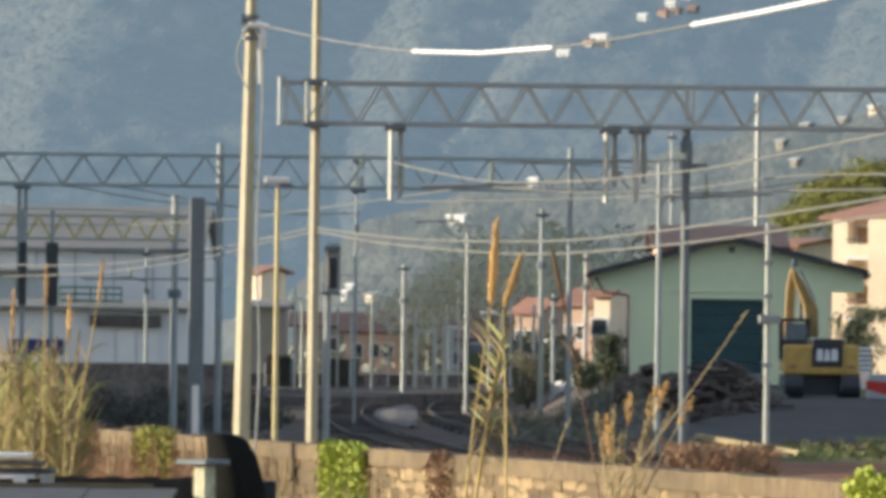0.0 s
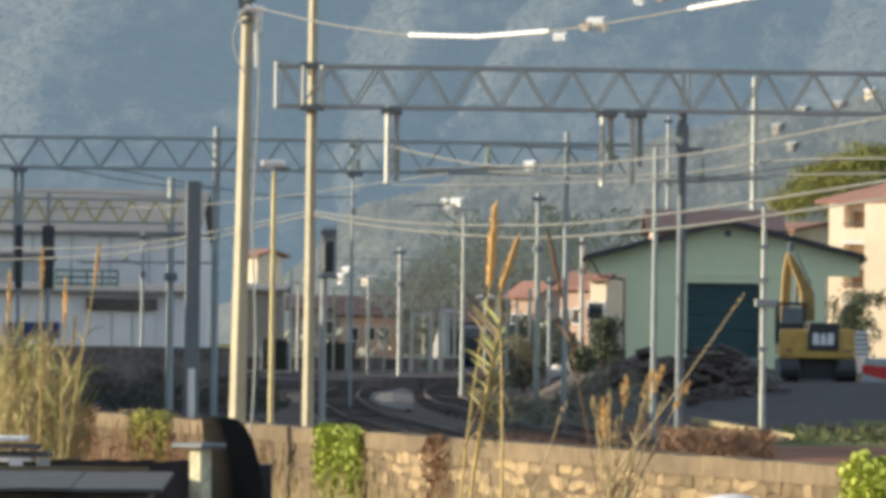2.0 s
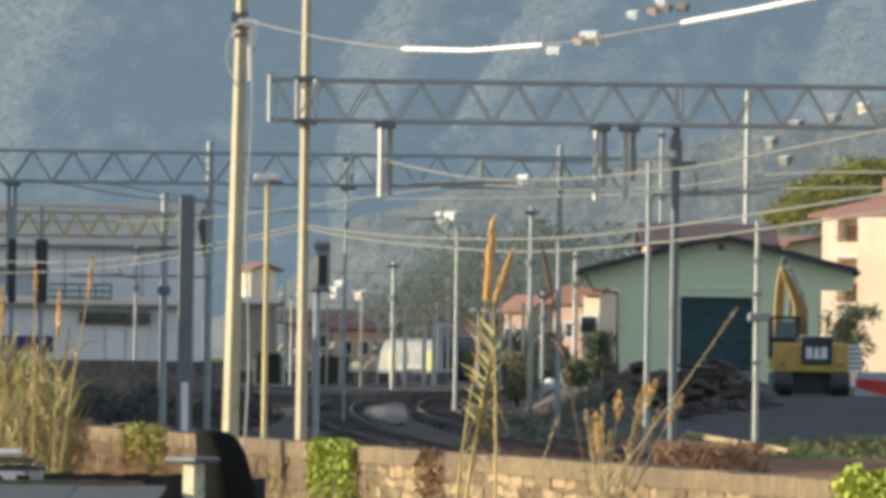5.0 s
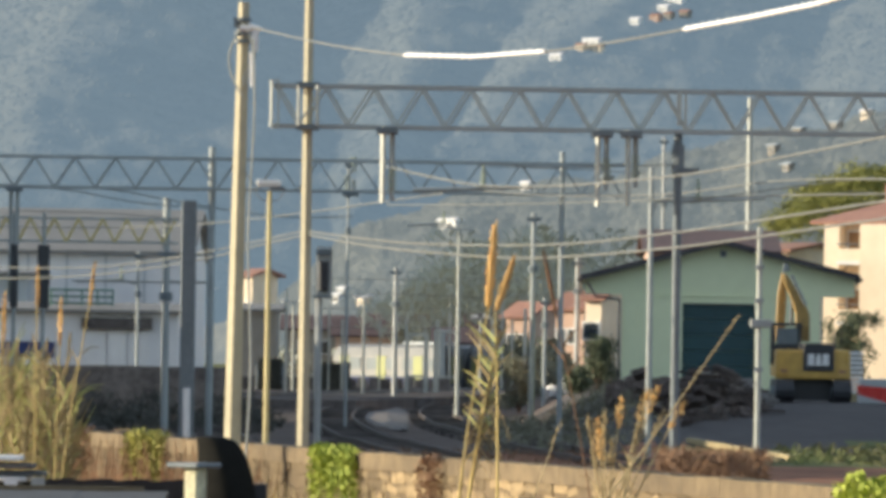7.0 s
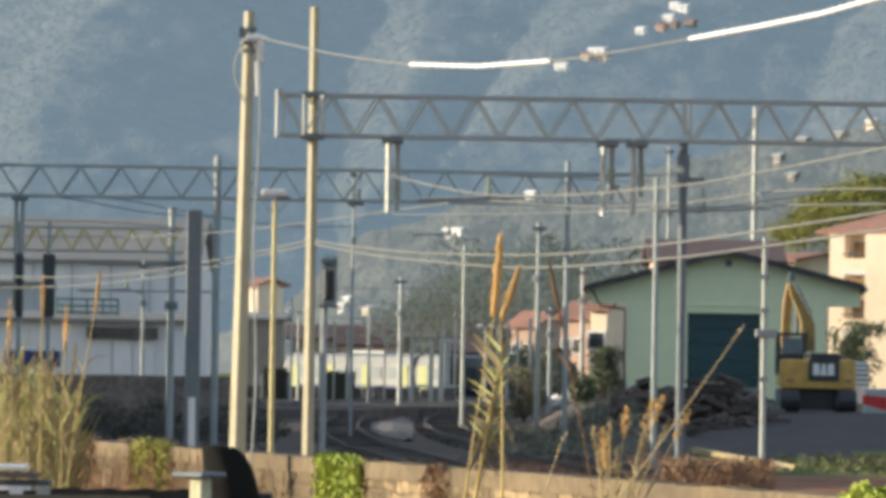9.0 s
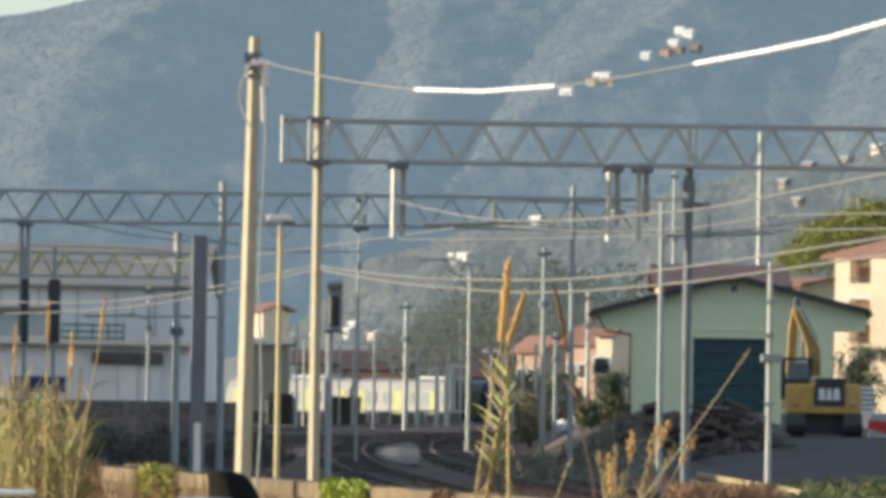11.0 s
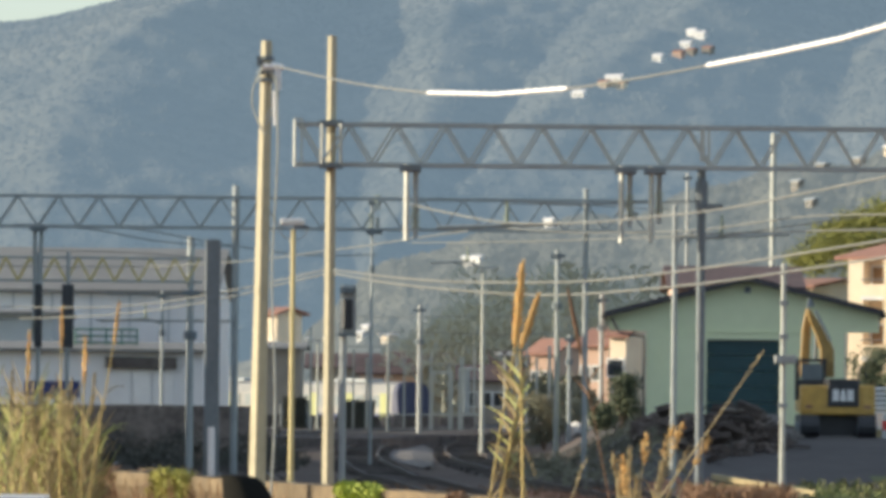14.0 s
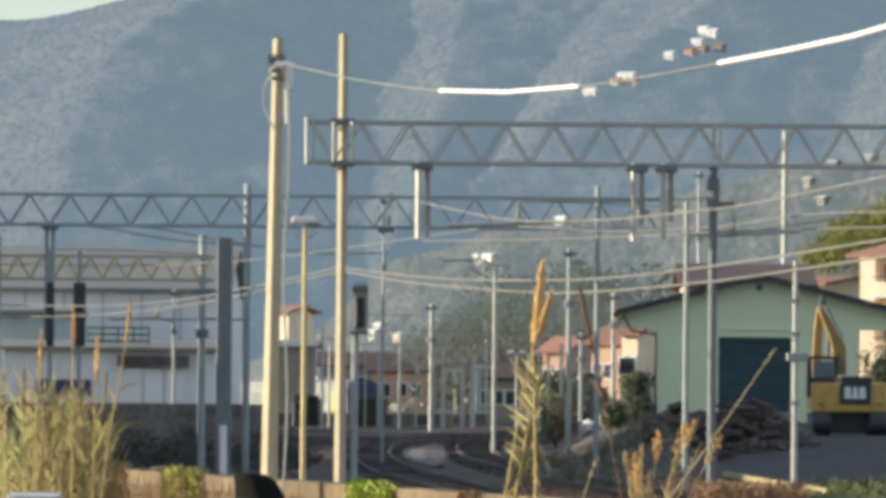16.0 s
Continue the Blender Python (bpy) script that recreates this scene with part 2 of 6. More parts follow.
def build_ground():
    xs = [-4500, -2500, -1200, -600, -300, -150, -80, -50] + [-36 + i * 0.9 for i in range(81)] + [50, 80, 150, 300, 600, 1200, 2500, 4500]
    ys = [-3000, -1200, -400, -100, 0, 30] + [60 + i * 3 for i in range(160)] + [560, 600, 680, 800, 1000, 1400, 2000, 3000, 4800]
    bm = B()
    grid = [[bm.verts.new((x, y, ground_z(x, y))) for x in xs] for y in ys]
    for j in range(len(ys) - 1):
        for i in range(len(xs) - 1):
            fc = bm.faces.new((grid[j][i], grid[j][i + 1], grid[j + 1][i + 1], grid[j + 1][i]))
            x, y = (xs[i] + xs[i + 1]) / 2, (ys[j] + ys[j + 1]) / 2
            wob = noise.noise(Vector((x * 0.5, y * 0.08, 3)))
            if x > 4.6 + wob and 178 + 6 * wob < y < 280:
                fc.material_index = 2
            elif x > 6 + wob * 2 and 166 < y < 180:
                fc.material_index = 3
            elif 60 < y < 166 + 8 * wob or (x > 2 and y < 180):
                fc.material_index = 1
            elif y > 520 or x < -25 or x > 30:
                fc.material_index = 3
    ob = new("ground", mesh("ground", bm, M["ballast"], M["soil"], M["asphalt"], M["grass"]))
    tagged(ob, "dark railway ballast, red soil and yard asphalt", "ground", kind="structure")


build_ground()


def rough(x, y, s):
    return noise.fractal(Vector((x * s, y * s, 0.7)), 0.9, 2.1, 7)


def far_z(x, y):
    """The ridge: sunny flanks fall to the left of each spur's crest, long shaded ones to its right."""
    top = 228 - 18 * ease((-150 - x) / 110) + 12 * ease((x + 120) / 220)
    v = (y - 2300) / 1300
    u = x / y * 1000                    # bearing in thousandths
    w = v - 0.5
    # bearing and height of crests and gullies at this height of the slope
    line = ((-130, -34), (-62 + 30 * w + 110 * max(0.0, w - 0.14), 10), (-17 - 4 * w, -17), (-7 + 20 * w, -5 + 8 * w), (1 + 58 * w, -15 + 2 * w),
            (4 + 138 * w, -8 + 62 * w), (57 + 22 * w, -17), (88, 6), (170, -20))
    h = line[0][1]
    for (a, ha), (b, hb) in zip(line, line[1:]):
        if a < u <= b:
            h = ha + (hb - ha) * (u - a) / (b - a)
    h += 6.0 * rough(x, y * 0.5, 0.012) + 1.6 * noise.noise(Vector((x * 0.07, y * 0.03, 4)))
    return top * ease(v) + h * ease((y - 2330) / 300) * ease((3640 - y) / 330)


def near_z(x, y):
    crest = 8 + 24 * ease((x + 44) / 28) + 0.24 * max(0.0, x + 19) + 1.2 * math.sin(x / 9) + 0.8 * math.sin(x / 3.7)
    return crest * ease((y - 1350) / 150) + (2.6 * rough(x, y * 0.5, 0.05) + 1.4 * abs(noise.noise(Vector((x * 0.35, y * 0.1, 2))))) * ease((y - 1360) / 60)


def build_hills():
    """The far ridge and its spurs; blue haze is a glow in the material."""
    def hill(name, label, xs, ys, height, m):
        bm = B()
        g = [[bm.verts.new((x, y, height(x, y))) for x in xs] for y in ys]
        for j in range(len(ys) - 1):
            for i in range(len(xs) - 1):
                bm.faces.new((g[j][i], g[j][i + 1], g[j + 1][i + 1], g[j + 1][i]))
        ob = new(name, mesh(name, bm, m))
        for p in ob.data.polygons:
            p.use_smooth = True
        tagged(ob, label, "hill", kind="structure")

    # emission stands in for the bluish haze of distance
    far = mat("far_woods_haze_glow", (0.075, 0.074, 0.056), (0.03, 0.036, 0.032), 0.03, 1.0, 0, 0, 0, 0.66, (0.105, 0.155, 0.200))
    near = mat("near_woods_haze_glow", (0.088, 0.088, 0.072), (0.04, 0.043, 0.04), 0.16, 1.0, 0, 0, 0, 0.62, (0.122, 0.148, 0.155))

    hill("backdrop_ridge", "wooded mountain ridge, its blue haze a glow in the material", [-420 + i * 3.5 for i in range(240)], [2300 + i * 14 for i in range(102)], far_z, far)

    hill("backdrop_slope", "grey-brown lower hillside of bare woods, its haze a glow in the material", [-60 + i * 0.9 for i in range(250)], [1350 + i * 6 for i in range(32)], near_z, near)


build_hills()


def build_hill_woods():
    """Tree crowns all over both slopes, as many small peaked tufts."""
    for name, label, m, n, y0, y1, k0, k1, s0, s1, height, seed in (
            ("backdrop_woods", "tree crowns covering the mountain ridge, haze glowing in their material", "far_woods_haze_glow", 52000, 2330, 3640, -0.078, 0.078, 1.0, 2.4, far_z, 31),
            ("slope_woods", "bare tree crowns covering the lower slope, haze glowing in their material", "near_woods_haze_glow", 34000, 1353, 1515, -0.032, 0.075, 0.5, 1.25, near_z, 32)):
        rng = random.Random(seed)
        verts, faces = [], []
        for i in range(n):
            y = rng.uniform(y0, y1)
            x = rng.uniform(k0, k1) * y
            z = height(x, y)
            s = rng.uniform(s0, s1)
            a = rng.uniform(0, 2.1)
            b = len(verts)
            verts += [(x + s * rng.gauss(0, 0.15), y, z + s * rng.uniform(0.15, 0.6))] + [(x + s * math.cos(a + q), y + s * math.sin(a + q), z - 0.2 * s) for q in (0, 1.57, 3.14, 4.71)]
            faces += [(b, b + 1, b + 2), (b, b + 2, b + 3), (b, b + 3, b + 4), (b, b + 4, b + 1)]
        me = bpy.data.meshes.new(name)
        me.from_pydata(verts, [], faces)
        me.materials.append(bpy.data.materials[m])
        me.polygons.foreach_set("use_smooth", [True] * len(faces))
        tagged(new(name, me), label, "woods", kind="stuff")


build_hill_woods()


def seat(p, height, y0, y1):
    """Where the line of sight through p first meets a slope."""
    x, y, z = p
    for i in range(400):
        yy = y0 + (y1 - y0) * i / 399
        if height(x / y * yy, yy) >= 2.8 + (z - 2.8) / y * yy:
            return x / y * yy, yy, height(x / y * yy, yy)
    return x / y * y1, y1, height(x / y * y1, y1)




# ---- boundary wall of stones ----
WALL_A, WALL_B, WALL_TOP = Vector((-11.5, 134.8, 0)), Vector((7.2, 67.4, 0)), 1.30


def build_wall():
    d = WALL_B - WALL_A
    along = d.normalized()
    length = d.length
    face = Vector((along.y, -along.x, 0))     # towards the street
    if face.x > 0:
        face = -face
    turn = math.degrees(math.atan2(along.y, along.x))
    base = thing("boundary_wall", WALL_A, "old sunlit rubble-stone boundary wall with cement coping", "wall", kind="structure")
    rot = pose(0, 0, 0, 0, 0, turn)
    bm = B()
    box(bm, (length / 2, 0, 0.52), (length, 0.36, 1.04))
    ob = part("core", bm, M["mortar"], base)
    ob.matrix_basis = rot
    bm = B()
    k = int(length / 0.5)
    for i in range(k):                          # uneven crown, piece after piece
        z = WALL_TOP - 0.012 + 0.025 * noise.noise(Vector((i * 0.35, 0, 5)))
        box(bm, ((i + 0.5) * length / k, 0, (1.04 + z) / 2), (length / k - 0.008, 0.46, z - 1.04))
    ob = part("coping", bm, M["coping"], base, "worn cement coping")
    ob.matrix_basis = rot
    # the side that looks to the street, in the wall's own space
    side = -1.0 if (rot.to_3x3() @ Vector((0, -1, 0))).dot(face) > 0 else 1.0
    rng = random.Random(4)
    kinds = []
    for v in range(7):
        bm = B()
        bmesh.ops.create_cube(bm, size=1.0)
        soften(bm, 0.2, 2)
        for q in bm.verts:
            q.co += Vector([rng.uniform(-0.09, 0.09) for _ in range(3)])
        kinds.append(mesh("stone", bm, M["stone"]))
    rest = B()
    made = 0
    s = length
    spots = []
    for row in range(5):
        z = 0.96 - row * 0.185
        s = length - rng.uniform(0, 0.4)
        while s > 4:
            w = rng.uniform(0.22, 0.8)
            h = rng.uniform(0.10, 0.19)
            if rng.random() > 0.08:
                spots.append((s - w / 2, z + rng.uniform(-0.03, 0.03), w * 0.95, h))
            s -= w
    spots.sort(key=lambda q: -q[0])
    for s, z, w, h in spots:
        m = Matrix.Translation((s, side * 0.18, z)) @ pose(0, 0, 0, 0, rng.uniform(-9, 9), 0) @ Matrix.Diagonal((w, rng.uniform(0.025, 0.07), h, 1))
        if made < 300:
            shared("stone", kinds[made % 7], base, rot @ m)
            made += 1
        else:
            bmesh.ops.create_cube(rest, size=1.0, matrix=m)
    ob = part("stonework", rest, M["stone"], base)
    ob.matrix_basis = rot
    tagged(ob, kind="stuff")


# ---- overhead line ----
def truss_beam(parent, x0, x1, z, h, w, pitch, m_chord, m_diag, chord=0.07, diag=0.05):
    """A box girder of four chords with zigzag lattice on both faces, in the parent's space."""
    for y in (-w / 2, w / 2):
        for zz in (z, z + h):
            bm = B()
            bar(bm, (x0, y, zz), (x1, y, zz), chord, chord)
            part("chord", bm, m_chord, parent)
        up, down = B(), B()
        bar(up, (0, 0, 0), (pitch, 0, h), diag, diag * 0.6)
        bar(down, (0, 0, h), (pitch, 0, 0), diag, diag * 0.6)
        mu, md = mesh("lattice_bar", up, m_diag), mesh("lattice_bar", down, m_diag)
        k = int((x1 - x0) / pitch)
        for i in range(k):
            shared("lattice_bar", mu if i % 2 else md, parent, pose(x0 + i * pitch + (0.09 if y > 0 and w < 0.58 else 0.0), y, z))
    tie = B()
    bar(tie, (0, -w / 2, 0), (0, w / 2, 0), diag * 0.7, diag * 0.7)
    tie = mesh("cross_tie", tie, m_chord)
    for i in range(int((x1 - x0) / (2 * pitch)) + 1):
        for zz in (z, z + h):
            shared("cross_tie", tie, parent, pose(x0 + i * 2 * pitch, 0, zz))


def hanger(parent, x, z_top, z_bot, pale):
    """A drop post under the girder, with its clamp plate."""
    bm = B()
    y = -0.62 if pale else 0.0
    rod(bm, (x, y, z_top), (x, y, z_bot), 0.06, None, 4 if pale else 8)
    part("drop_post", bm, M["pale_steel"] if pale else M["truss"], parent, "pale drop post" if pale else "")
    for i in range(5 if not pale else 0):
        bm = B()
        rod(bm, (x, 0, z_bot + 0.25 + i * 0.1), (x, 0, z_bot + 0.29 + i * 0.1), 0.1)
        part("insulator", bm, M["insulator"], parent)


def mast(parent, x, z_top, r, m, y=0.0, r2=None, name="mast", n=16):
    bm = B()
    rod(bm, (x, y, -0.3), (x, y, z_top), r, r2, n)
    part(name, bm, m, parent)


def build_gantries():
    g = thing("overhead_line_gantry", (0, 140, 0), "grey steel lattice gantry over the tracks, carried by tall tapered masts", "gantry", "overhead line gantries")
    zl, zh = 7.785, 8.672
    x0 = -3.586
    truss_beam(g, x0, 13.5, zl, zh - zl, 0.55, 0.535, M["truss"], M["pale_steel"], 0.085, 0.07)
    bm = B()
    rod(bm, (x0 - 0.06, -0.42, zl - 0.06), (x0 - 0.06, -0.42, zh + 0.1), 0.03, None, 4)
    rod(bm, (x0 + 0.09, -0.42, zl - 0.06), (x0 + 0.09, -0.42, zh + 0.1), 0.022, None, 4)
    bar(bm, (x0 - 0.08, -0.42, zh + 0.1), (x0 + 0.11, -0.42, zh + 0.1), 0.04, 0.04)
    bar(bm, (x0 - 0.08, -0.42, zl - 0.06), (x0 + 0.11, -0.42, zl - 0.06), 0.04, 0.04)
    bar(bm, (x0 - 0.06, -0.42, zh), (x0 - 0.06, 0, zh), 0.05, 0.05)
    part("end_frame", bm, M["pale_steel"], g, "pale end frame")
    xm = -2.85
    bm = B()
    square_pole(bm, (xm, 0, -0.3), (xm, 0, 10.63), 0.205, 0.15, 40)
    part("mast", bm, M["concrete"], g, "tapered concrete mast")
    for zz in (zl - 0.02, zh + 0.02):
        bm = B()
        box(bm, (xm, 0, zz), (0.5, 0.75, 0.12))
        part("clamp", bm, M["dark_steel"], g)
    for dx in (-0.2, 0.22):
        bm = B()
        rod(bm, (xm + dx, -0.46, zl), (xm + dx, -0.46, zh), 0.04, None, 4)
        part("strap", bm, M["pale_steel"], g)
    xm2 = 5.35
    mast(g, xm2, zl + 0.05, 0.095, M["dark_steel"])
    bm = B()
    box(bm, (xm2, -0.3, (zl + zh) / 2 + 0.05), (0.1, 0.05, 0.75))
    box(bm, (xm2 + 0.14, -0.3, (zl + zh) / 2 + 0.05), (0.05, 0.05, 0.75))
    part("strap", bm, M["pale_steel"], g)
    bm = B()
    rod(bm, (xm2, -0.12, 6.861), (xm2, -0.12, 7.486), 0.14)
    box(bm, (xm2 + 0.3, -0.1, 6.928), (0.35, 0.1, 0.12))
    part("bracket", bm, M["dark_steel"], g)
    for x, zb, pale in ((-1.17, 6.095, 1), (-0.97, 6.16, 0), (3.562, 6.09, 1),
                        (3.762, 6.467, 0), (4.224, 6.123, 1), (4.411, 6.538, 0)):
        hanger(g, x, zl, zb, pale)
    for x in (-1.082, 3.664, 4.313):
        bm = B()
        box(bm, (x, -0.2, zl - 0.08), (0.46, 1.1, 0.13))
        part("clamp", bm, M["dark_steel"], g)

    g = thing("overhead_line_gantry", (0, 200, 0), "grey steel lattice gantry over the farther tracks", "gantry", "overhead line gantries")
    zl, zh = 7.881, 8.845
    truss_beam(g, -16.512, 5.958, zl, zh - zl, 0.6, 0.64, M["truss"], M["truss"], 0.09, 0.085)
    mast(g, -7.055, 9.224, 0.115, M["truss"])
    mast(g, -16.116, 9.114, 0.115, M["truss"])
    mast(g, 4.004, 9.235, 0.085, M["truss"])
    for x, zb in ((-13.293, 4.243), (-2.682, 7.673)):
        bm = B()
        box(bm, (x, 0, zl - 0.08), (0.5, 0.7, 0.13))
        part("clamp", bm, M["dark_steel"], g)
        hanger(g, x - 0.1, zl, zb, 0)
        hanger(g, x + 0.1, zl, zb + 0.6, 0)

    g = thing("overhead_line_gantry", (0, 262, 0), "pale steel lattice gantry by the hall, yellow sunlight put into its bars", "gantry", "overhead line gantries")
    zl, zh = 7.213, 8.171
    # Cream bars: the low sun's yellow is put into the lattice colour.
    truss_beam(g, -19.733, -10.62, zl, zh - zl, 0.6, 0.5, M["truss"], M["cream_pole"], 0.10, 0.13)
    mast(g, -11.089, 9.09, 0.15, M["truss"])
    mast(g, -19.571, 8.987, 0.15, M["truss"])
    # relay boxes hung on the masts at the far left
    for px0, px1 in ((-12.599, 0.22), (-11.718, 0.36)):
        s = thing("suspended_signal", (px0, 190, 0), "dark railway signal with hood on a slim hanging post", "railway signal", "hanging signals")
        bm = B()
        box(bm, (0, 0, 4.944), (px1, 0.3, 1.9))
        soften(bm, 0.03, 1)
        part("backboard", bm, M["signal_black"], s)
        bm = B()
        rod(bm, (0, 0, 4.012 - 0.0), (0, 0, 6.859), 0.06)
        rod(bm, (0, 0, 4.012), (0, 0, -0.2), 0.06)
        part("post", bm, M["truss"], s)


def build_poles():
    # tall tapered service pole with cable loops
    x, y = -3.198, 101.0
    top = 8.36
    p = thing("utility_pole", (x, y, 0), "tall tapered cream concrete utility pole with cable loops at its head", "utility pole")
    bm = B()
    square_pole(bm, (0, 0, -0.2), (0.10, 0, top), 0.225, 0.135, 34)
    part("shaft", bm, M["concrete"], p)
    hx = 0.09
    bm = B()
    for dz in (0.28, 0.5, 0.62):
        rod(bm, (hx, 0, top - dz - 0.03), (hx, 0, top - dz + 0.03), 0.135, None, 16)
    box(bm, (hx - 0.11, -0.05, top - 0.33), (0.07, 0.12, 0.16))
    part("clamp_band", bm, M["dark_steel"], p)
    bm = B()
    rod(bm, (hx + 0.08, -0.12, top - 0.38), (hx + 0.3, -0.12, top - 0.44), 0.05, 0.035)
    box(bm, (hx + 0.2, -0.12, top - 0.62), (0.1, 0.12, 0.34))
    rod(bm, (hx - 0.05, -0.14, top - 0.42), (hx + 0.26, -0.14, top - 0.42), 0.045)
    rod(bm, (hx + 0.14, -0.14, top - 0.8), (hx + 0.16, -0.14, top - 1.35), 0.03)
    part("cable_head", bm, M["white"], p, "pale cable terminal")
    for k, (ax, a0) in enumerate(((0.2, 1.0), (-0.22, 1.15), (0.16, 0.9))):
        bm = B()
        pts = [(hx + ax * math.sin(math.pi * i / 12), -0.12, top - 0.35 - a0 * i / 12) for i in range(13)]
        tube(bm, pts, 0.017)
        part("cable_loop", bm, M["pale_steel"], p)
    bm = B()
    pts = []
    for i in range(25):
        z = top - 0.6 - (top + 0.4) * i / 24
        pts.append((0.10 + 0.16 + 0.035 * math.sin(i * 0.55) + 0.05 * ease((i - 18) / 5), -0.24, z))
    tube(bm, pts, 0.022)
    part("down_cable", bm, M["pale_steel"], p, "pale down-running cable")

    # platform lamp
    x, y = -3.351, 128.0
    p = thing("street_lamp", (x, y, 0), "cream-painted lamp post with a flat milky lamp head", "street lamp")
    zt = 6.161
    bm = B()
    rod(bm, (0, 0, -0.2), (0, 0, zt - 0.12), 0.062, 0.045, 12)
    part("post", bm, M["cream_pole"], p)
    bm = B()
    rod(bm, (0, 0, -0.1), (0, 0, 0.95), 0.1, 0.09, 12)
    part("base_sleeve", bm, M["galv"], p)
    bm = B()
    box(bm, (-0.02, 0, zt + 0.03), (0.5, 0.34, 0.14))
    soften(bm, 0.05)
    part("lamp_head", bm, M["lamp_glass"], p, "milky white lamp head")
    bm = B()
    box(bm, (0.16, 0, zt - 0.06), (0.3, 0.3, 0.06))
    soften(bm, 0.02, 1)
    part("lamp_tray", bm, M["dark_steel"], p)
    bm = B()
    pts = [(0.3 * math.cos(a), 0, zt - 0.04 + 0.3 * math.sin(a)) for a in [math.pi + i * math.pi / 10 for i in range(11)]]
    tube(bm, pts, 0.012)
    part("hoop", bm, M["galv"], p)

    # plain masts: x, distance, top, radius, material, label
    rows = (
        ((-5.821, 150, 6.341), 0.175, "dark_steel", "dark blue-grey square steel mast beside the street wall", "square"),
        ((-8.034, 190, 5.922), 0.115, "truss", "grey steel line mast with dark brackets", "line"),
        ((-12.618, 270, 6.981), 0.08, "truss", "slim grey steel mast by the hall", "line"),
        ((1.047, 270, 8.159), 0.09, "pale_steel", "slim pale line mast with a top arm", "arm"),
        ((-2.052, 340, 7.384), 0.15, "galv", "pale round mast beside the platform", "line"),
        ((3.905, 250, 8.422), 0.12, "truss", "grey steel line mast by the siding", "line"),
        ((5.094, 290, 5.449), 0.10, "truss", "grey steel mast in the line yard", "line"),
        ((6.799, 300, 7.432), 0.14, "galv", "grey steel mast near the shed", "line"),
        ((5.862, 172, 7.934), 0.085, "truss", "slim galvanised mast with a side lamp arm", "arm"),
        ((14.866, 300, 15.157), 0.17, "pale_steel", "tall pale lattice mast behind the shed", "line"),
        ((7.801, 152, 5.946), 0.075, "pale_steel", "slim pale post with a grey junction box", "box"),
        ((11.515, 320, 13.93), 0.10, "galv", "tall slim mast behind the shed", "line"),
        ((-3.16, 230, 9.839), 0.06, "truss", "slim grey mast with a strut head", "line"),
    )
    for (x, y, z), r, m, label, sort in rows:
        p = thing("line_mast", (x, y, ground_z(x, y)), label, "mast", "line masts")
        z -= ground_z(x, y)
        bm = B()
        if sort == "square":
            box(bm, (0, 0, z / 2 - 0.1), (r * 2, r * 2, z + 0.2))
            soften(bm, 0.02, 1)
        else:
            rod(bm, (0, 0, -0.2), (0, 0, z), r, r * 0.8, 12)
        part("shaft", bm, M[m], p)
        if sort == "line" and m != "pale_steel":
            bm = B()
            box(bm, (0, 0, z - 0.25), (r * 4.5, 0.25, 0.14))
            part("head_bracket", bm, M["dark_steel"], p)
            bm = B()
            rod(bm, (0, 0, z * 0.72), (0, 0, z * 0.72 + 0.25), r * 1.7, None, 8)
            part("collar", bm, M["dark_steel"], p)
        if sort == "arm":
            bm = B()
            tube(bm, [(0, 0, z - 1.35), (0.12, 0, z - 1.0), (0.5, 0, z - 0.75), (0.95, 0, z - 0.62)] if m == "truss" else
                 [(-1.6, 0, z + 0.15), (0, 0, z - 0.05), (0.65, 0, z - 0.08)], 0.03)
            part("arm", bm, M["galv"], p)
        if sort == "box":
            bm = B()
            box(bm, (0.05, -0.1, 3.641 - ground_z(x, y)), (0.52, 0.22, 0.2))
            soften(bm, 0.02, 1)
            part("junction_box", bm, M["galv"], p, "grey junction box")
            for dz in (0.55, 1.35, -1.1):
                bm = B()
                box(bm, (0, -0.06, 3.641 - ground_z(x, y) + dz), (0.2, 0.16, 0.1))
                part("strap", bm, M["galv"], p)
    # plastic conduit on the dark mast
    bm = B()
    rod(bm, (-5.79, 149.5, -0.071), (-5.801, 149.5, 1.902), 0.085)
    solo("conduit", bm, M["white"], "pale grey cable conduit up the dark mast's foot", "conduit")

    # main signal by the gantry mast
    x, y = -2.874, 165.0
    s = thing("railway_signal", (x, y, 0), "dark railway light signal with a tall backboard on a grey post", "railway signal")
    bm = B()
    box(bm, (0, 0, 4.899), (0.42, 0.08, 1.3))
    soften(bm, 0.06, 2)
    part("backboard", bm, M["galv"], s, "grey backboard")
    bm = B()
    box(bm, (0, -0.12, 4.781), (0.26, 0.2, 0.78))
    soften(bm, 0.03, 1)
    part("lamp_housing", bm, M["black"], s)
    for dz in (-0.24, 0.0, 0.24):
        bm = B()
        rod(bm, (0, -0.22, 4.781 + dz), (0, -0.36, 4.781 + dz), 0.1, 0.1, 12)
        part("hood", bm, M["black"], s)
    bm = B()
    rod(bm, (-0.12, 0, -0.2), (-0.12, 0, 4.237), 0.09)
    part("post", bm, M["galv"], s)
    bm = B()
    box(bm, (0, -0.1, 5.399), (0.4, 0.3, 0.14))
    part("top_cap", bm, M["dark_steel"], s)
    bm = B()
    box(bm, (0, -0.1, 4.237), (0.5, 0.5, 0.07))
    part("service_step", bm, M["dark_steel"], s)


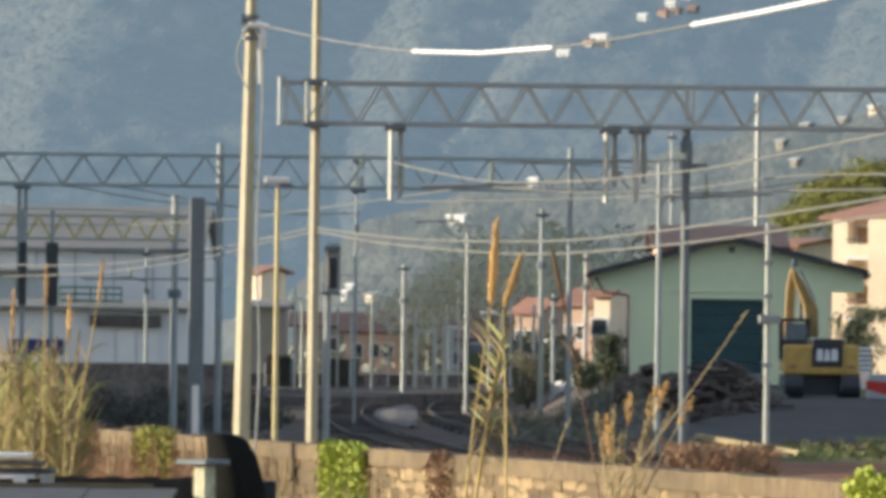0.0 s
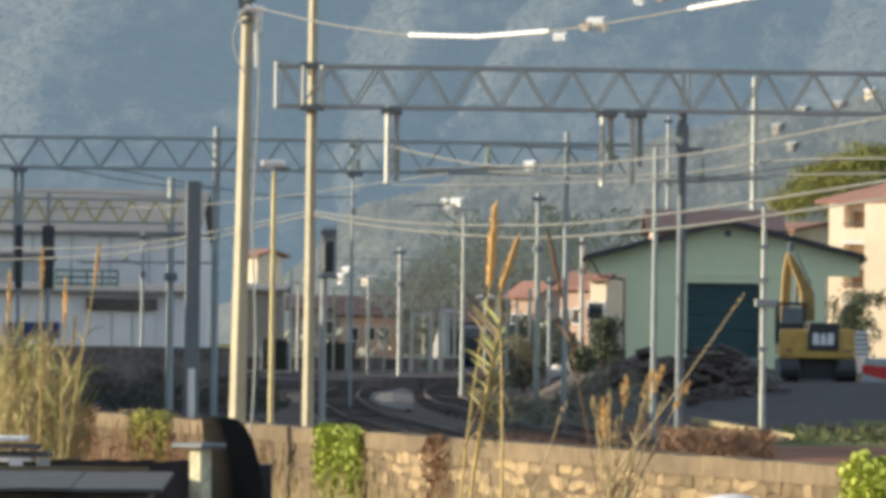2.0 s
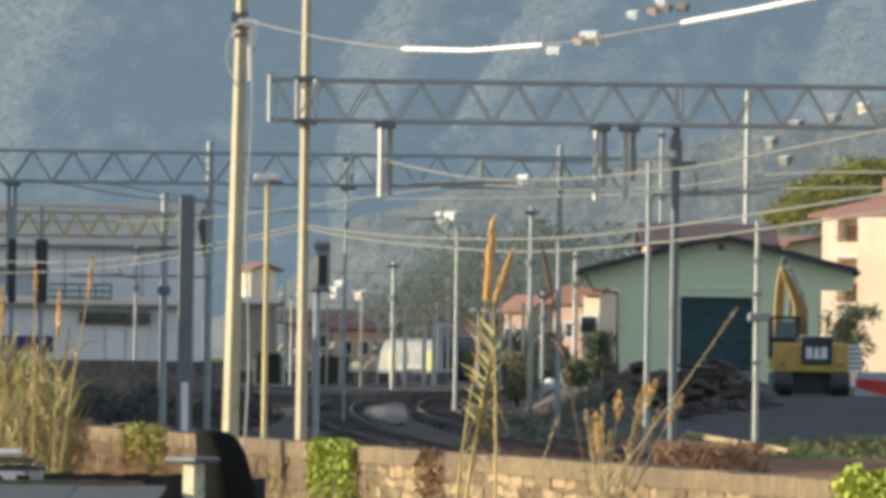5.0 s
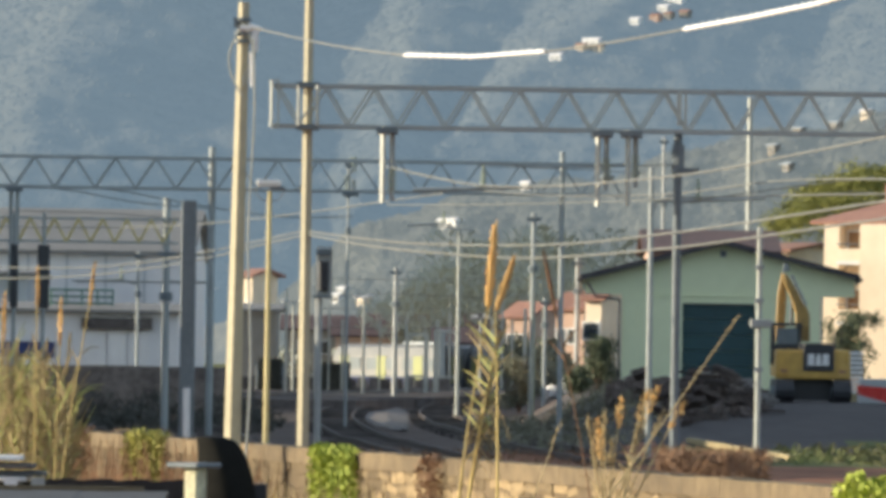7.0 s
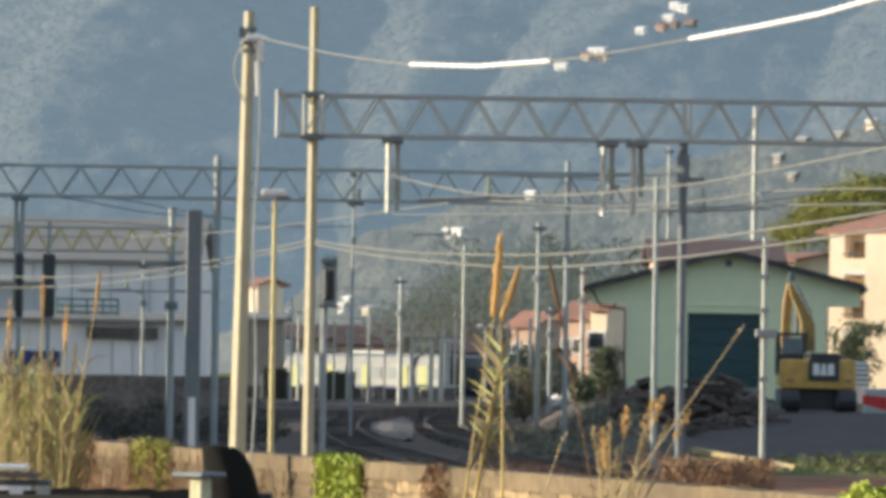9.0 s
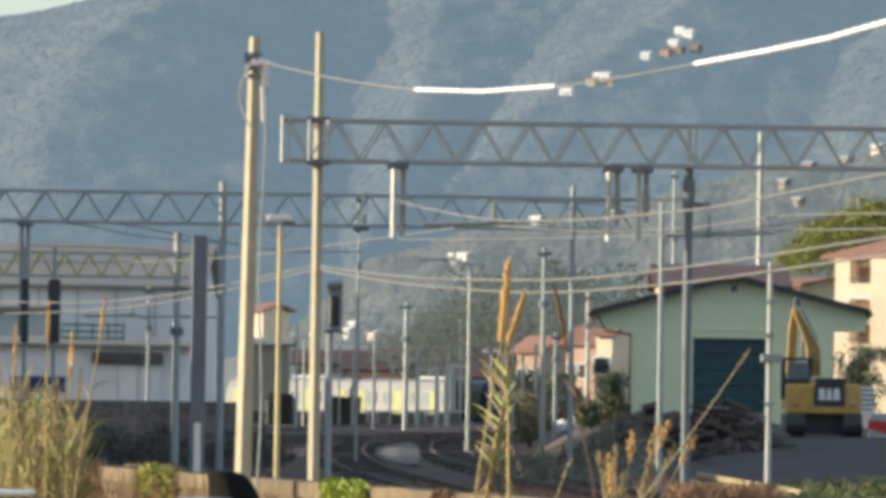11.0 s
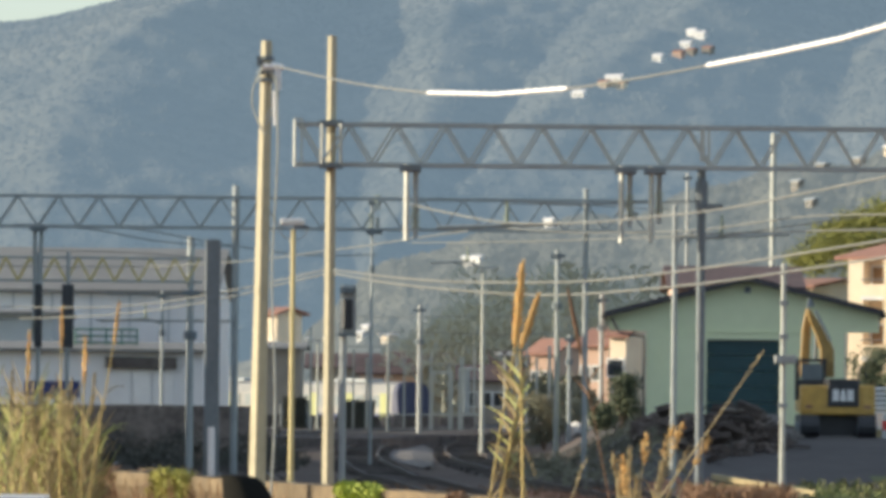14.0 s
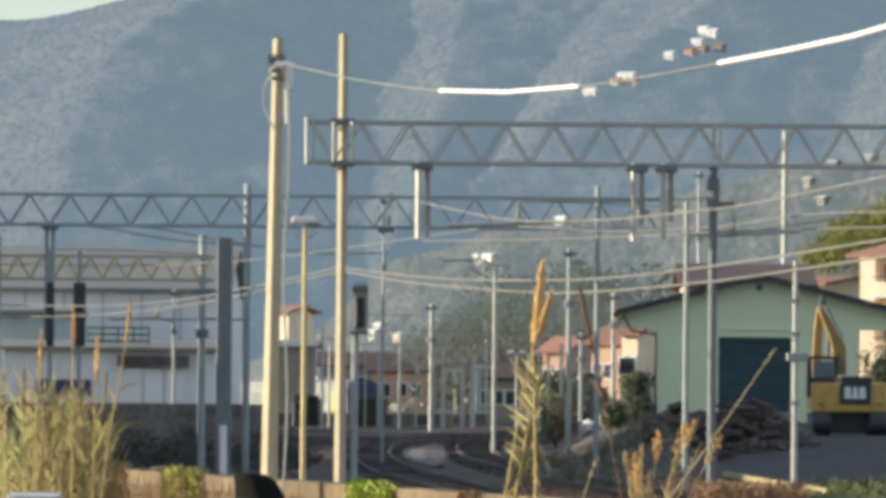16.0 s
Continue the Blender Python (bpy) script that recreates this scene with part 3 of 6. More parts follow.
def wire(name, label, knots, r, m):
    """A hanging wire through knots, rounded by Catmull-Rom."""
    k = [Vector(p) for p in knots]
    k = [2 * k[0] - k[1]] + k + [2 * k[-1] - k[-2]]
    pts = []
    for i in range(1, len(k) - 2):
        for j in range(8):
            t = j / 8
            a, b, c, d = k[i - 1:i + 3]
            pts.append(0.5 * (2 * b + (c - a) * t + (2 * a - 5 * b + 4 * c - d) * t * t + (3 * b - a - 3 * c + d) * t ** 3))
    pts.append(k[-2])
    bm = B()
    tube(bm, pts, r * 0.85, 6)
    return solo(name, bm, m, label, "cable", group="overhead wires")


def build_wires():
    # the service cable; its sun glint is built as two thick white lengths
    knots = [(-3.007, 101, 7.97), (-1.7, 96, 7.472), (-0.478, 92, 7.135), (0.49, 89, 6.982), (1.47, 86, 6.93), (2.305, 83, 6.922), (3.073, 79, 6.896), (3.768, 76, 6.9), (4.366, 73, 6.903), (4.985, 69, 6.935), (5.761, 64, 7.038)]
    c = wire("service_cable", "pale overhead cable, its sun glint built as two white lengths", knots, 0.016, M["cable"])
    for a, b in ((2, 4), (6, 10)):
        k = [Vector(p) for p in knots[a:b + 1]]
        bm = B()
        n = 26 * (b - a)
        pts = []
        for i in range(n + 1):
            u = min(i / n * (b - a), b - a - 1e-4)
            pts.append(k[int(u)].lerp(k[int(u) + 1], u - int(u)))
        tube(bm, pts, [0.034 if i % 3 else 0.024 for i in range(n + 1)], 8)
        part("white_sleeve", bm, M["white_sleeve"], c, "thick white length standing for sun glint on the cable")
    label = "thin pale overhead line wire"
    for knots, r in (
        ([(-2.803, 140, 5.463), (-1.508, 136, 5.244), (-0.049, 132, 5.083), (2.387, 124, 4.975), (4.44, 117, 5.108), (6.035, 110, 5.268), (7.776, 102, 5.461)], 0.024),
        ([(-2.802, 140, 5.388), (-1.506, 136, 5.111), (-0.047, 132, 4.907), (1.963, 125, 4.719), (4.34, 117, 4.815), (6.039, 110, 4.983), (7.779, 102, 5.169)], 0.024),
        ([(-2.952, 140, 5.461), (-4.064, 145, 5.311), (-5.138, 150, 5.186), (-7.616, 160, 4.962), (-10.365, 170, 4.948), (-14.991, 186, 5.188)], 0.022),
        ([(-2.951, 140, 5.361), (-4.22, 146, 5.197), (-5.439, 151, 4.996), (-7.472, 160, 4.806), (-10.059, 170, 4.709), (-14.986, 186, 4.74)], 0.022),
        ([(0.184, 140, 6.349), (-1.108, 146, 6.303), (-3.109, 155, 6.218), (-5.66, 165, 6.13), (-8.39, 176, 6.198), (-11.416, 187, 6.363), (-16.135, 200, 6.634)], 0.02),
        ([(-1.197, 140, 6.956), (-0.314, 137, 6.67), (0.995, 132, 6.321), (2.43, 127, 6.205), (3.639, 122, 6.185), (4.906, 116, 6.202), (6.023, 110, 6.308), (7.687, 101, 6.479)], 0.022),
        ([(1.208, 160, 6.925), (3.224, 154, 6.685), (5.53, 146, 6.579), (7.562, 138, 6.684), (9.753, 128, 6.481)], 0.02),
        ([(-1.251, 165, 6.655), (1.62, 158, 6.554), (4.614, 150, 6.496), (6.565, 143, 6.452), (9.909, 130, 6.237)], 0.018),
        ([(-14.01, 200, 7.945), (-10.441, 200, 7.846), (-8.117, 200, 7.482), (-5.08, 200, 7.073), (-2.582, 200, 7.085)], 0.022),
        ([(-8.022, 190, 4.871), (-7.537, 195, 4.899), (-7.052, 200, 4.961)], 0.022),
        ([(-5.967, 300, 5.403), (-2.223, 300, 5.582), (3.129, 300, 5.514), (6.871, 300, 5.881)], 0.02),
        ([(-13.293, 200, 7.9), (-11.6, 200, 7.8), (-9.44, 200, 7.44), (-7.055, 200, 7.28)], 0.022),
        ([(-11.1, 200, 5.77), (-9.95, 200, 5.77), (-7.055, 200, 5.8)], 0.03),
        ([(-11.45, 200, 4.94), (-9.94, 200, 4.93), (-7.055, 200, 4.93)], 0.03),
        ([(-13.293, 200, 7.12), (-10.15, 200, 7.07), (-7.055, 200, 6.85)], 0.018),
        ([(-6.38, 340, 5.15), (-2.052, 340, 5.15), (1.47, 340, 5.3)], 0.022),
        ([(-5.7, 300, 6.27), (-2.34, 300, 6.29), (1.41, 300, 6.38), (4.35, 300, 6.36), (6.799, 300, 6.47)], 0.02),
        ([(-6.38, 340, 4.15), (-2.052, 340, 4.15), (1.48, 340, 4.27)], 0.022),
        ([(5.35, 140, 6.33), (7.62, 140, 6.41), (9.72, 140, 6.51)], 0.018),
        ([(5.35, 140, 6.2), (7.62, 140, 6.57), (9.72, 140, 6.85)], 0.018),
        ([(0.99, 140, 7.03), (2.62, 140, 6.96), (5.35, 140, 7.06)], 0.016),
        ([(1.322, 200, 8.739), (4.177, 200, 8.702), (6.676, 200, 8.59)], 0.018),
    ):
        wire("line_wire", label, knots, r, M["cable"])
    # cantilever arms with insulators
    for a, b, c in (((-0.576, 160, 6.932), (1.207, 160, 6.996), (2.491, 160, 7.055)), ((-1.194, 270, 8.276), (0.37, 270, 8.343), (1.096, 270, 8.063)),
                    ((5.75, 172, 7.074), (7.131, 172, 7.06), (8.971, 172, 7.159)), ((-15.251, 270, 5.648), (-13.326, 270, 5.768), (-12.552, 270, 5.536))):
        t = thing("cantilever_arm", b, "grey cantilever arm with a stubby ribbed insulator", "cantilever arm", "cantilever arms")
        bb = Vector(b)
        bm = B()
        rod(bm, Vector(a) - bb, (0, 0, 0), 0.06)
        rod(bm, (0, 0, 0), Vector(c) - bb, 0.045)
        part("arm", bm, M["truss"], t)
        bm = B()
        for i in range(5):
            rod(bm, (0, 0, 0.05 + i * 0.09), (0, 0, 0.1 + i * 0.09), 0.12 - 0.012 * i, 0.09 - 0.012 * i, 10)
        rod(bm, (0, 0, 0), (0, 0, 0.6), 0.03)
        part("insulator", bm, M["insulator"], t, "ribbed green-brown insulator")


build_wall()
build_gantries()
build_poles()
build_wires()


# ---- tracks and platform ----
def track_x(y, off):
    return -4.2 + off + (y - 285) ** 2 / (2 * 1750)


def build_tracks():
    for n, off in enumerate((-9.5, -4.7, 0.0, 4.4)):
        ys = [150 + i * 6 for i in range(56)]
        t = thing("railway_track", (0, 0, 0), "curving railway track of worn steel rails on ballast", "railway track", "railway tracks", "structure")
        for side in (-0.75, 0.75):
            bm = B()
            for a, b in zip(ys, ys[1:]):
                p = Vector((track_x(a, off) + side, a, 0.16 + ground_z(track_x(a, off), a)))
                q = Vector((track_x(b, off) + side, b, 0.16 + ground_z(track_x(b, off), b)))
                bar(bm, p, q, 0.075, 0.16)
            part("rail", bm, M["rail"], t)
        me = B()
        box(me, (0, 0, 0), (2.5, 0.26, 0.16))
        me = mesh("sleeper", me, M["rubble"])
        for i in range(70):
            y = 190 + i * 2.4
            x = track_x(y, off)
            shared("sleeper", me, t, pose(x, y, 0.04 + ground_z(x, y), 0, 0, -math.degrees((y - 285) / 1750)))
    # pale ballast shoulders beside two of the tracks
    for off, w, y0, y1 in ((2.2, 0.95, 226, 322), (6.3, 0.7, 240, 300)):
        bm = B()
        last = None
        for i in range(30):
            y = y0 + (y1 - y0) * i / 29
            ww = w * math.sin(math.pi * (0.06 + 0.88 * i / 29))
            x = track_x(y, off)
            pair = [bm.verts.new((x + k * ww + 0.2 * noise.noise(Vector((i * 0.7, k, 2))), y, ground_z(x, y) + (0.05 if abs(k) == 1 else 0.13))) for k in (-1, 0, 1)]
            if last:
                for k in range(2):
                    bm.faces.new((last[k], last[k + 1], pair[k + 1], pair[k]))
            last = pair
        solo("ballast_heap", bm, M["pale_ballast"], "low ridge of pale fresh ballast between the tracks", "ballast", "stuff")


def build_platform():
    p = thing("platform", (0, 0, 0), "low dark station platform edge curving beside the tracks", "platform", kind="structure")
    bm = B()
    knots = [(-12.059, 300.0), (-9.382, 318.0), (-6.459, 345.0), (-2.938, 362.0), (1.045, 392.0), (8.392, 430.0)]
    for (xa, ya), (xb, yb) in zip(knots, knots[1:]):
        a, b = Vector((xa, ya, 0)), Vector((xb, yb, 0))
        d = b - a
        box(bm, (*((a + b) / 2 + Vector((-4.0, 9.0, 0))).xy, 0.26), (d.length + 6, 26.0, 0.52), math.degrees(math.atan2(d.y, d.x)))
    part("slab", bm, M["rubble"], p)
    bm = B()
    for (xa, ya), (xb, yb) in zip(knots, knots[1:]):
        bar(bm, (xa, ya, 0.56), (xb, yb, 0.56), 0.14, 0.3)
    part("edge", bm, M["pale_ballast"], p, "pale platform edge stones")


build_tracks()
PLATFORM_POSTS = (
    ((-8.076, 348, 6.271), 0.08), ((-6.377, 350, 6.468), 0.26), ((-5.799, 352, 5.084), 0.06), ((-5.054, 353, 4.627), 0.09), ((-3.928, 358, 5.945), 0.09), ((-3.052, 362, 4.7), 0.06),
    ((-1.565, 368, 5.144), 0.08), ((-0.481, 374, 4.462), 0.07), ((0.251, 378, 4.826), 0.12), ((1.008, 386, 5.394), 0.10), ((3.781, 402, 4.997), 0.11), ((4.429, 408, 7.221), 0.09),
    ((5.099, 410, 5.056), 0.10), ((5.989, 414, 5.827), 0.13), ((8.145, 420, 5.147), 0.10), ((9.159, 424, 5.937), 0.12))
build_platform()
for (x, y, z), w in PLATFORM_POSTS:
    t = thing("platform_post", (x, y, 0.5), "pale painted steel post standing on the platform", "post", "platform posts")
    bm = B()
    box(bm, (0, 0, (z - 0.5) / 2), (w * 1.7, w * 1.7, z - 0.5))
    part("shaft", bm, M["pale_steel"], t)
    bm = B()
    box(bm, (0, 0, 0.04), (w * 2.6, w * 2.6, 0.08))
    part("foot_plate", bm, M["galv"], t)


# ---- scattered leaves, twigs and stones ----
def tufts(bm, n, spot, size, rng, flat=0.35):
    """n small bent leaves at places given by spot(rng)."""
    for _ in range(n):
        p = Vector(spot(rng))
        s = size * rng.uniform(0.5, 1.4)
        a = Vector((rng.gauss(0, 1), rng.gauss(0, 1), rng.gauss(0, 1))).normalized()
        b = a.orthogonal().normalized()
        b = (Matrix.Rotation(rng.uniform(0, 6.28), 3, a) @ b) * s
        c = a.cross(b).normalized() * s * flat
        v = [bm.verts.new(p + q) for q in (b * -0.5, c, b * 0.5, -c)]
        bm.faces.new(v)


def lump(bm, c, s, rng, n=1):
    """A broken angular block."""
    m = Matrix.Translation(c) @ pose(0, 0, 0, rng.uniform(-25, 25), rng.uniform(-25, 25), rng.uniform(0, 180)) @ Matrix.Diagonal((*s, 1))
    r = bmesh.ops.create_cube(bm, size=1.0, matrix=m)
    for v in r["verts"]:
        v.co += Vector([rng.uniform(-0.16, 0.16) * min(s) for _ in range(3)])


# ---- green shed ----
def build_shed():
    y = 235.0
    zb = ground_z(10.646, y) - 0.05
    sh = thing("shed", (0, y, 0), "pale green rendered shed with wide eaves and a dark green door", "shed")
    sh.rotation_euler.z = radians(-2.6)
    wl, wr = 6.968, 14.303
    dl, dr, dt = 9.215, 11.898, 4.815
    el, er, rg = 5.588, 15.585, 10.707
    zl, zr, zg = 5.66, 5.81, 7.01
    lo = 5.103
    for a, b in ((wl, dl), (dr, wr)):
        bm = B()
        prism(bm, [(a, zb), (b, zb), (b, dt), (a, dt)], 0, 0.3)
        part("wall", bm, M["green_wall"], sh)
    bm = B()
    prism(bm, [(wl, dt), (wr, dt), (wr, lo), (er, lo), (er, zr), (rg, zg), (el, zl), (el, lo), (wl, lo)], 0.0, 0.3)
    part("gable", bm, M["green_wall"], sh)
    for a in (wl + 0.15, wr - 0.15):
        bm = B()
        prism(bm, [(a - 0.15, zb), (a + 0.15, zb), (a + 0.15, lo), (a - 0.15, lo)], 0.3, 14)
        part("side_wall", bm, M["green_wall"], sh)
    bm = B()
    prism(bm, [(wl, zb), (wr, zb), (wr, lo), (wl, lo)], 13.7, 14)
    part("back_wall", bm, M["green_wall"], sh)
    # pilaster lines and a lintel band
    for a, b, z0, z1 in ((7.513, 7.618, zb, 5.155), (8.016, 8.1, zb, 5.155)):
        bm = B()
        prism(bm, [(a, z0), (b, z0), (b, z1), (a, z1)], -0.01, 0)
        part("pilaster", bm, M["green_wall"], sh)
    bm = B()
    prism(bm, [(7.479, lo - 0.03), (13.767, lo - 0.03), (13.767, lo + 0.03), (7.479, lo + 0.03)], -0.05, 0)
    part("string_course", bm, M["green_wall"], sh)
    # sectional door, set back
    k = 6
    for i in range(k):
        bm = B()
        z0, z1 = zb + (dt - zb) * i / k, zb + (dt - zb) * (i + 1) / k - 0.02
        prism(bm, [(dl, z0), (dr, z0), (dr, z1), (dl, z1)], 0.2, 0.26)
        part("door_panel", bm, M["green_door"], sh)
    bm = B()
    prism(bm, [(dl, dt - 0.05), (dr, dt - 0.05), (dr, dt), (dl, dt)], 0.1, 0.19)
    part("door_head", bm, M["dark_steel"], sh)
    for (xa, za), (xb, zb2) in (((el - 0.18, zl - 0.03), (rg, zg + 0.02)), ((rg, zg + 0.02), (er + 0.18, zr - 0.03))):
        bm = B()
        prism(bm, [(xa, za + 0.005), (xb, zb2 + 0.005), (xb, zb2 + 0.16), (xa, za + 0.16)], -0.55, 14.5)
        part("roof", bm, M["old_tile"], sh, "dark old-tile roof")
        bm = B()
        prism(bm, [(xa, za - 0.04), (xb, zb2 - 0.04), (xb, zb2 + 0.12), (xa, za + 0.12)], -0.6, -0.56)
        part("barge_board", bm, M["roof_dark"], sh)
    for xa, za in ((el - 0.2, zl), (er + 0.2, zr)):
        bm = B()
        rod(bm, (xa, -0.5, za - 0.05), (xa, 14, za - 0.05), 0.08)
        part("gutter", bm, M["roof_dark"], sh)
    bm = B()
    rod(bm, (el + 0.1, -0.1, zl - 0.1), (el + 0.4, -0.1, lo - 0.08), 0.04)
    rod(bm, (el + 0.4, -0.1, lo - 0.08), (wl - 0.08, -0.1, lo - 0.2), 0.04)
    rod(bm, (wl - 0.08, -0.1, lo - 0.2), (wl - 0.08, -0.1, zb), 0.04)
    part("downpipe", bm, M["roof_dark"], sh)
    bm = B()
    box(bm, (rg, -0.05, zg - 0.35), (0.22, 0.1, 0.22))
    part("vent", bm, M["dark_steel"], sh)


# ---- excavator ----
def build_excavator():
    x, y = 12.467, 208.0
    e = thing("excavator", (x, y, ground_z(x, y)), "yellow tracked excavator seen from behind, its boom folded up", "excavator")
    for sx in (-0.93, 0.95):
        bm = B()
        pts = [(1.45 + 0.37 * math.cos(radians(-90 + i * 30)), 0.38 + 0.37 * math.sin(radians(-90 + i * 30))) for i in range(7)]
        pts += [(-1.45 + 0.37 * math.cos(radians(90 + i * 30)), 0.38 + 0.37 * math.sin(radians(90 + i * 30))) for i in range(7)]
        prism(bm, pts, -0.3, 0.3)
        t = part("crawler_track", bm, M["black"], e, "dark steel crawler track")
        t.matrix_basis = pose(sx, 1.2, 0, 0, 0, 90)
        for i in range(5):
            bm = B()
            rod(bm, (-1.3 + i * 0.65, -0.33, 0.32), (-1.3 + i * 0.65, 0.33, 0.32), 0.2, None, 12)
            part("roller", bm, M["dark_steel"], t)
    bm = B()
    # Box taken down near the ground; its black also paints the shade there.
    box(bm, (0, 1.2, 0.43), (1.32, 1.8, 0.74))
    rod(bm, (0, 1.2, 0.7), (0, 1.2, 0.95), 0.65, None, 24)
    part("undercarriage", bm, M["black"], e)
    # rounded counterweight
    bm = B()
    pts = [(-1.24, 0.5), (-1.2, 0.12), (-0.85, -0.12), (0, -0.2), (0.85, -0.12), (1.24, 0.12), (1.28, 0.5)]
    lo = [bm.verts.new((px, py, 0.76)) for px, py in pts]
    hi = [bm.verts.new((px, py, 1.72)) for px, py in pts]
    bm.faces.new(lo)
    bm.faces.new(hi[::-1])
    for i in range(len(pts)):
        j = (i + 1) % len(pts)
        bm.faces.new((lo[i], lo[j], hi[j], hi[i]))
    bmesh.ops.recalc_face_normals(bm, faces=bm.faces[:])
    soften(bm, 0.07, 2)
    part("counterweight", bm, M["yellow"], e, "rounded yellow counterweight")
    bm = B()
    box(bm, (0.18, -0.2, 1.48), (1.02, 0.1, 0.92))
    soften(bm, 0.03, 1)
    logo = part("rear_panel", bm, M["black"], e, "black rear panel")
    for i in range(3):           # plain pale shapes in place of the maker's mark
        bm = B()
        prism(bm, [(-0.11, -0.19), (0.11, -0.19), (0.10 - 0.05 * (i == 1), 0.19), (-0.10 + 0.05 * (i == 1), 0.19)], -0.03, 0)
        q = part("mark", bm, M["white"], logo)
        q.location = (-0.07 + i * 0.24, -0.255, 1.4)
    bm = B()
    box(bm, (0.17, 1.0, 1.62), (1.15, 2.0, 0.62))
    soften(bm, 0.06, 2)
    part("engine_hood", bm, M["black"], e)
    bm = B()
    box(bm, (0, 1.6, 1.05), (2.45, 2.6, 0.42))
    part("upper_frame", bm, M["yellow"], e)
    bm = B()
    box(bm, (0.95, 0.55, 1.5), (0.55, 1.1, 0.5))
    soften(bm, 0.14, 3)
    part("side_hood", bm, M["yellow"], e, "rounded yellow side hood")
    for px in (-0.95, 0.97):
        bm = B()
        box(bm, (px, -0.235, 1.02), (0.22, 0.04, 0.09))
        part("tail_light", bm, M["tile"], e, "dull red tail light")
    # cab
    bm = B()
    for px in (-1.22, -0.36):
        for py in (1.2, 2.6):
            bar(bm, (px, py, 1.2), (px, py, 2.5), 0.09, 0.09)
    box(bm, (-0.79, 1.9, 2.55), (1.0, 1.55, 0.1))
    box(bm, (-0.79, 1.2, 1.55), (0.9, 0.08, 0.7))
    part("cab_frame", bm, M["black"], e)
    bm = B()
    box(bm, (-0.79, 1.19, 2.16), (0.68, 0.03, 0.55))
    part("cab_window", bm, M["dark_steel"], e, "grey-green rear cab window")
    bm = B()
    box(bm, (-0.4, 1.9, 2.0), (0.03, 1.3, 0.8))
    part("cab_window", bm, M["window"], e)
    # boom and stick
    bm = B()
    prism(bm, [(0.06, 2.0), (0.04, 2.9), (-0.18, 3.4), (-0.42, 3.72), (-0.72, 4.2), (-0.88, 4.26), (-0.78, 3.85), (-0.55, 3.35), (-0.42, 2.9), (-0.38, 2.0)], 2.7, 3.1)
    soften(bm, 0.03, 1)
    part("boom", bm, M["worn_yellow"], e)
    bm = B()
    prism(bm, [(-1.08, 2.0), (-0.78, 2.0), (-0.72, 3.4), (-0.72, 4.15), (-0.88, 4.3), (-1.0, 3.6)], 3.2, 3.5)
    soften(bm, 0.03, 1)
    part("stick", bm, M["worn_yellow"], e)
    bm = B()
    rod(bm, (-0.56, 3.15, 2.6), (-0.5, 3.15, 3.9), 0.07)
    rod(bm, (-0.1, 2.6, 3.2), (-0.6, 2.6, 4.2), 0.05)
    part("hydraulic_ram", bm, M["dark_steel"], e)
    bm = B()
    prism(bm, [(-0.86, 4.3), (-0.62, 4.35), (-0.7, 4.6), (-0.8, 4.62)], 2.8, 3.4)
    part("linkage", bm, M["dark_steel"], e)
    bm = B()
    tube(bm, [(0.75, 0.4, 1.9), (0.75, 0.4, 2.35), (0.95, 0.4, 2.35), (0.95, 0.4, 1.9)], 0.025)
    part("handrail", bm, M["black"], e)


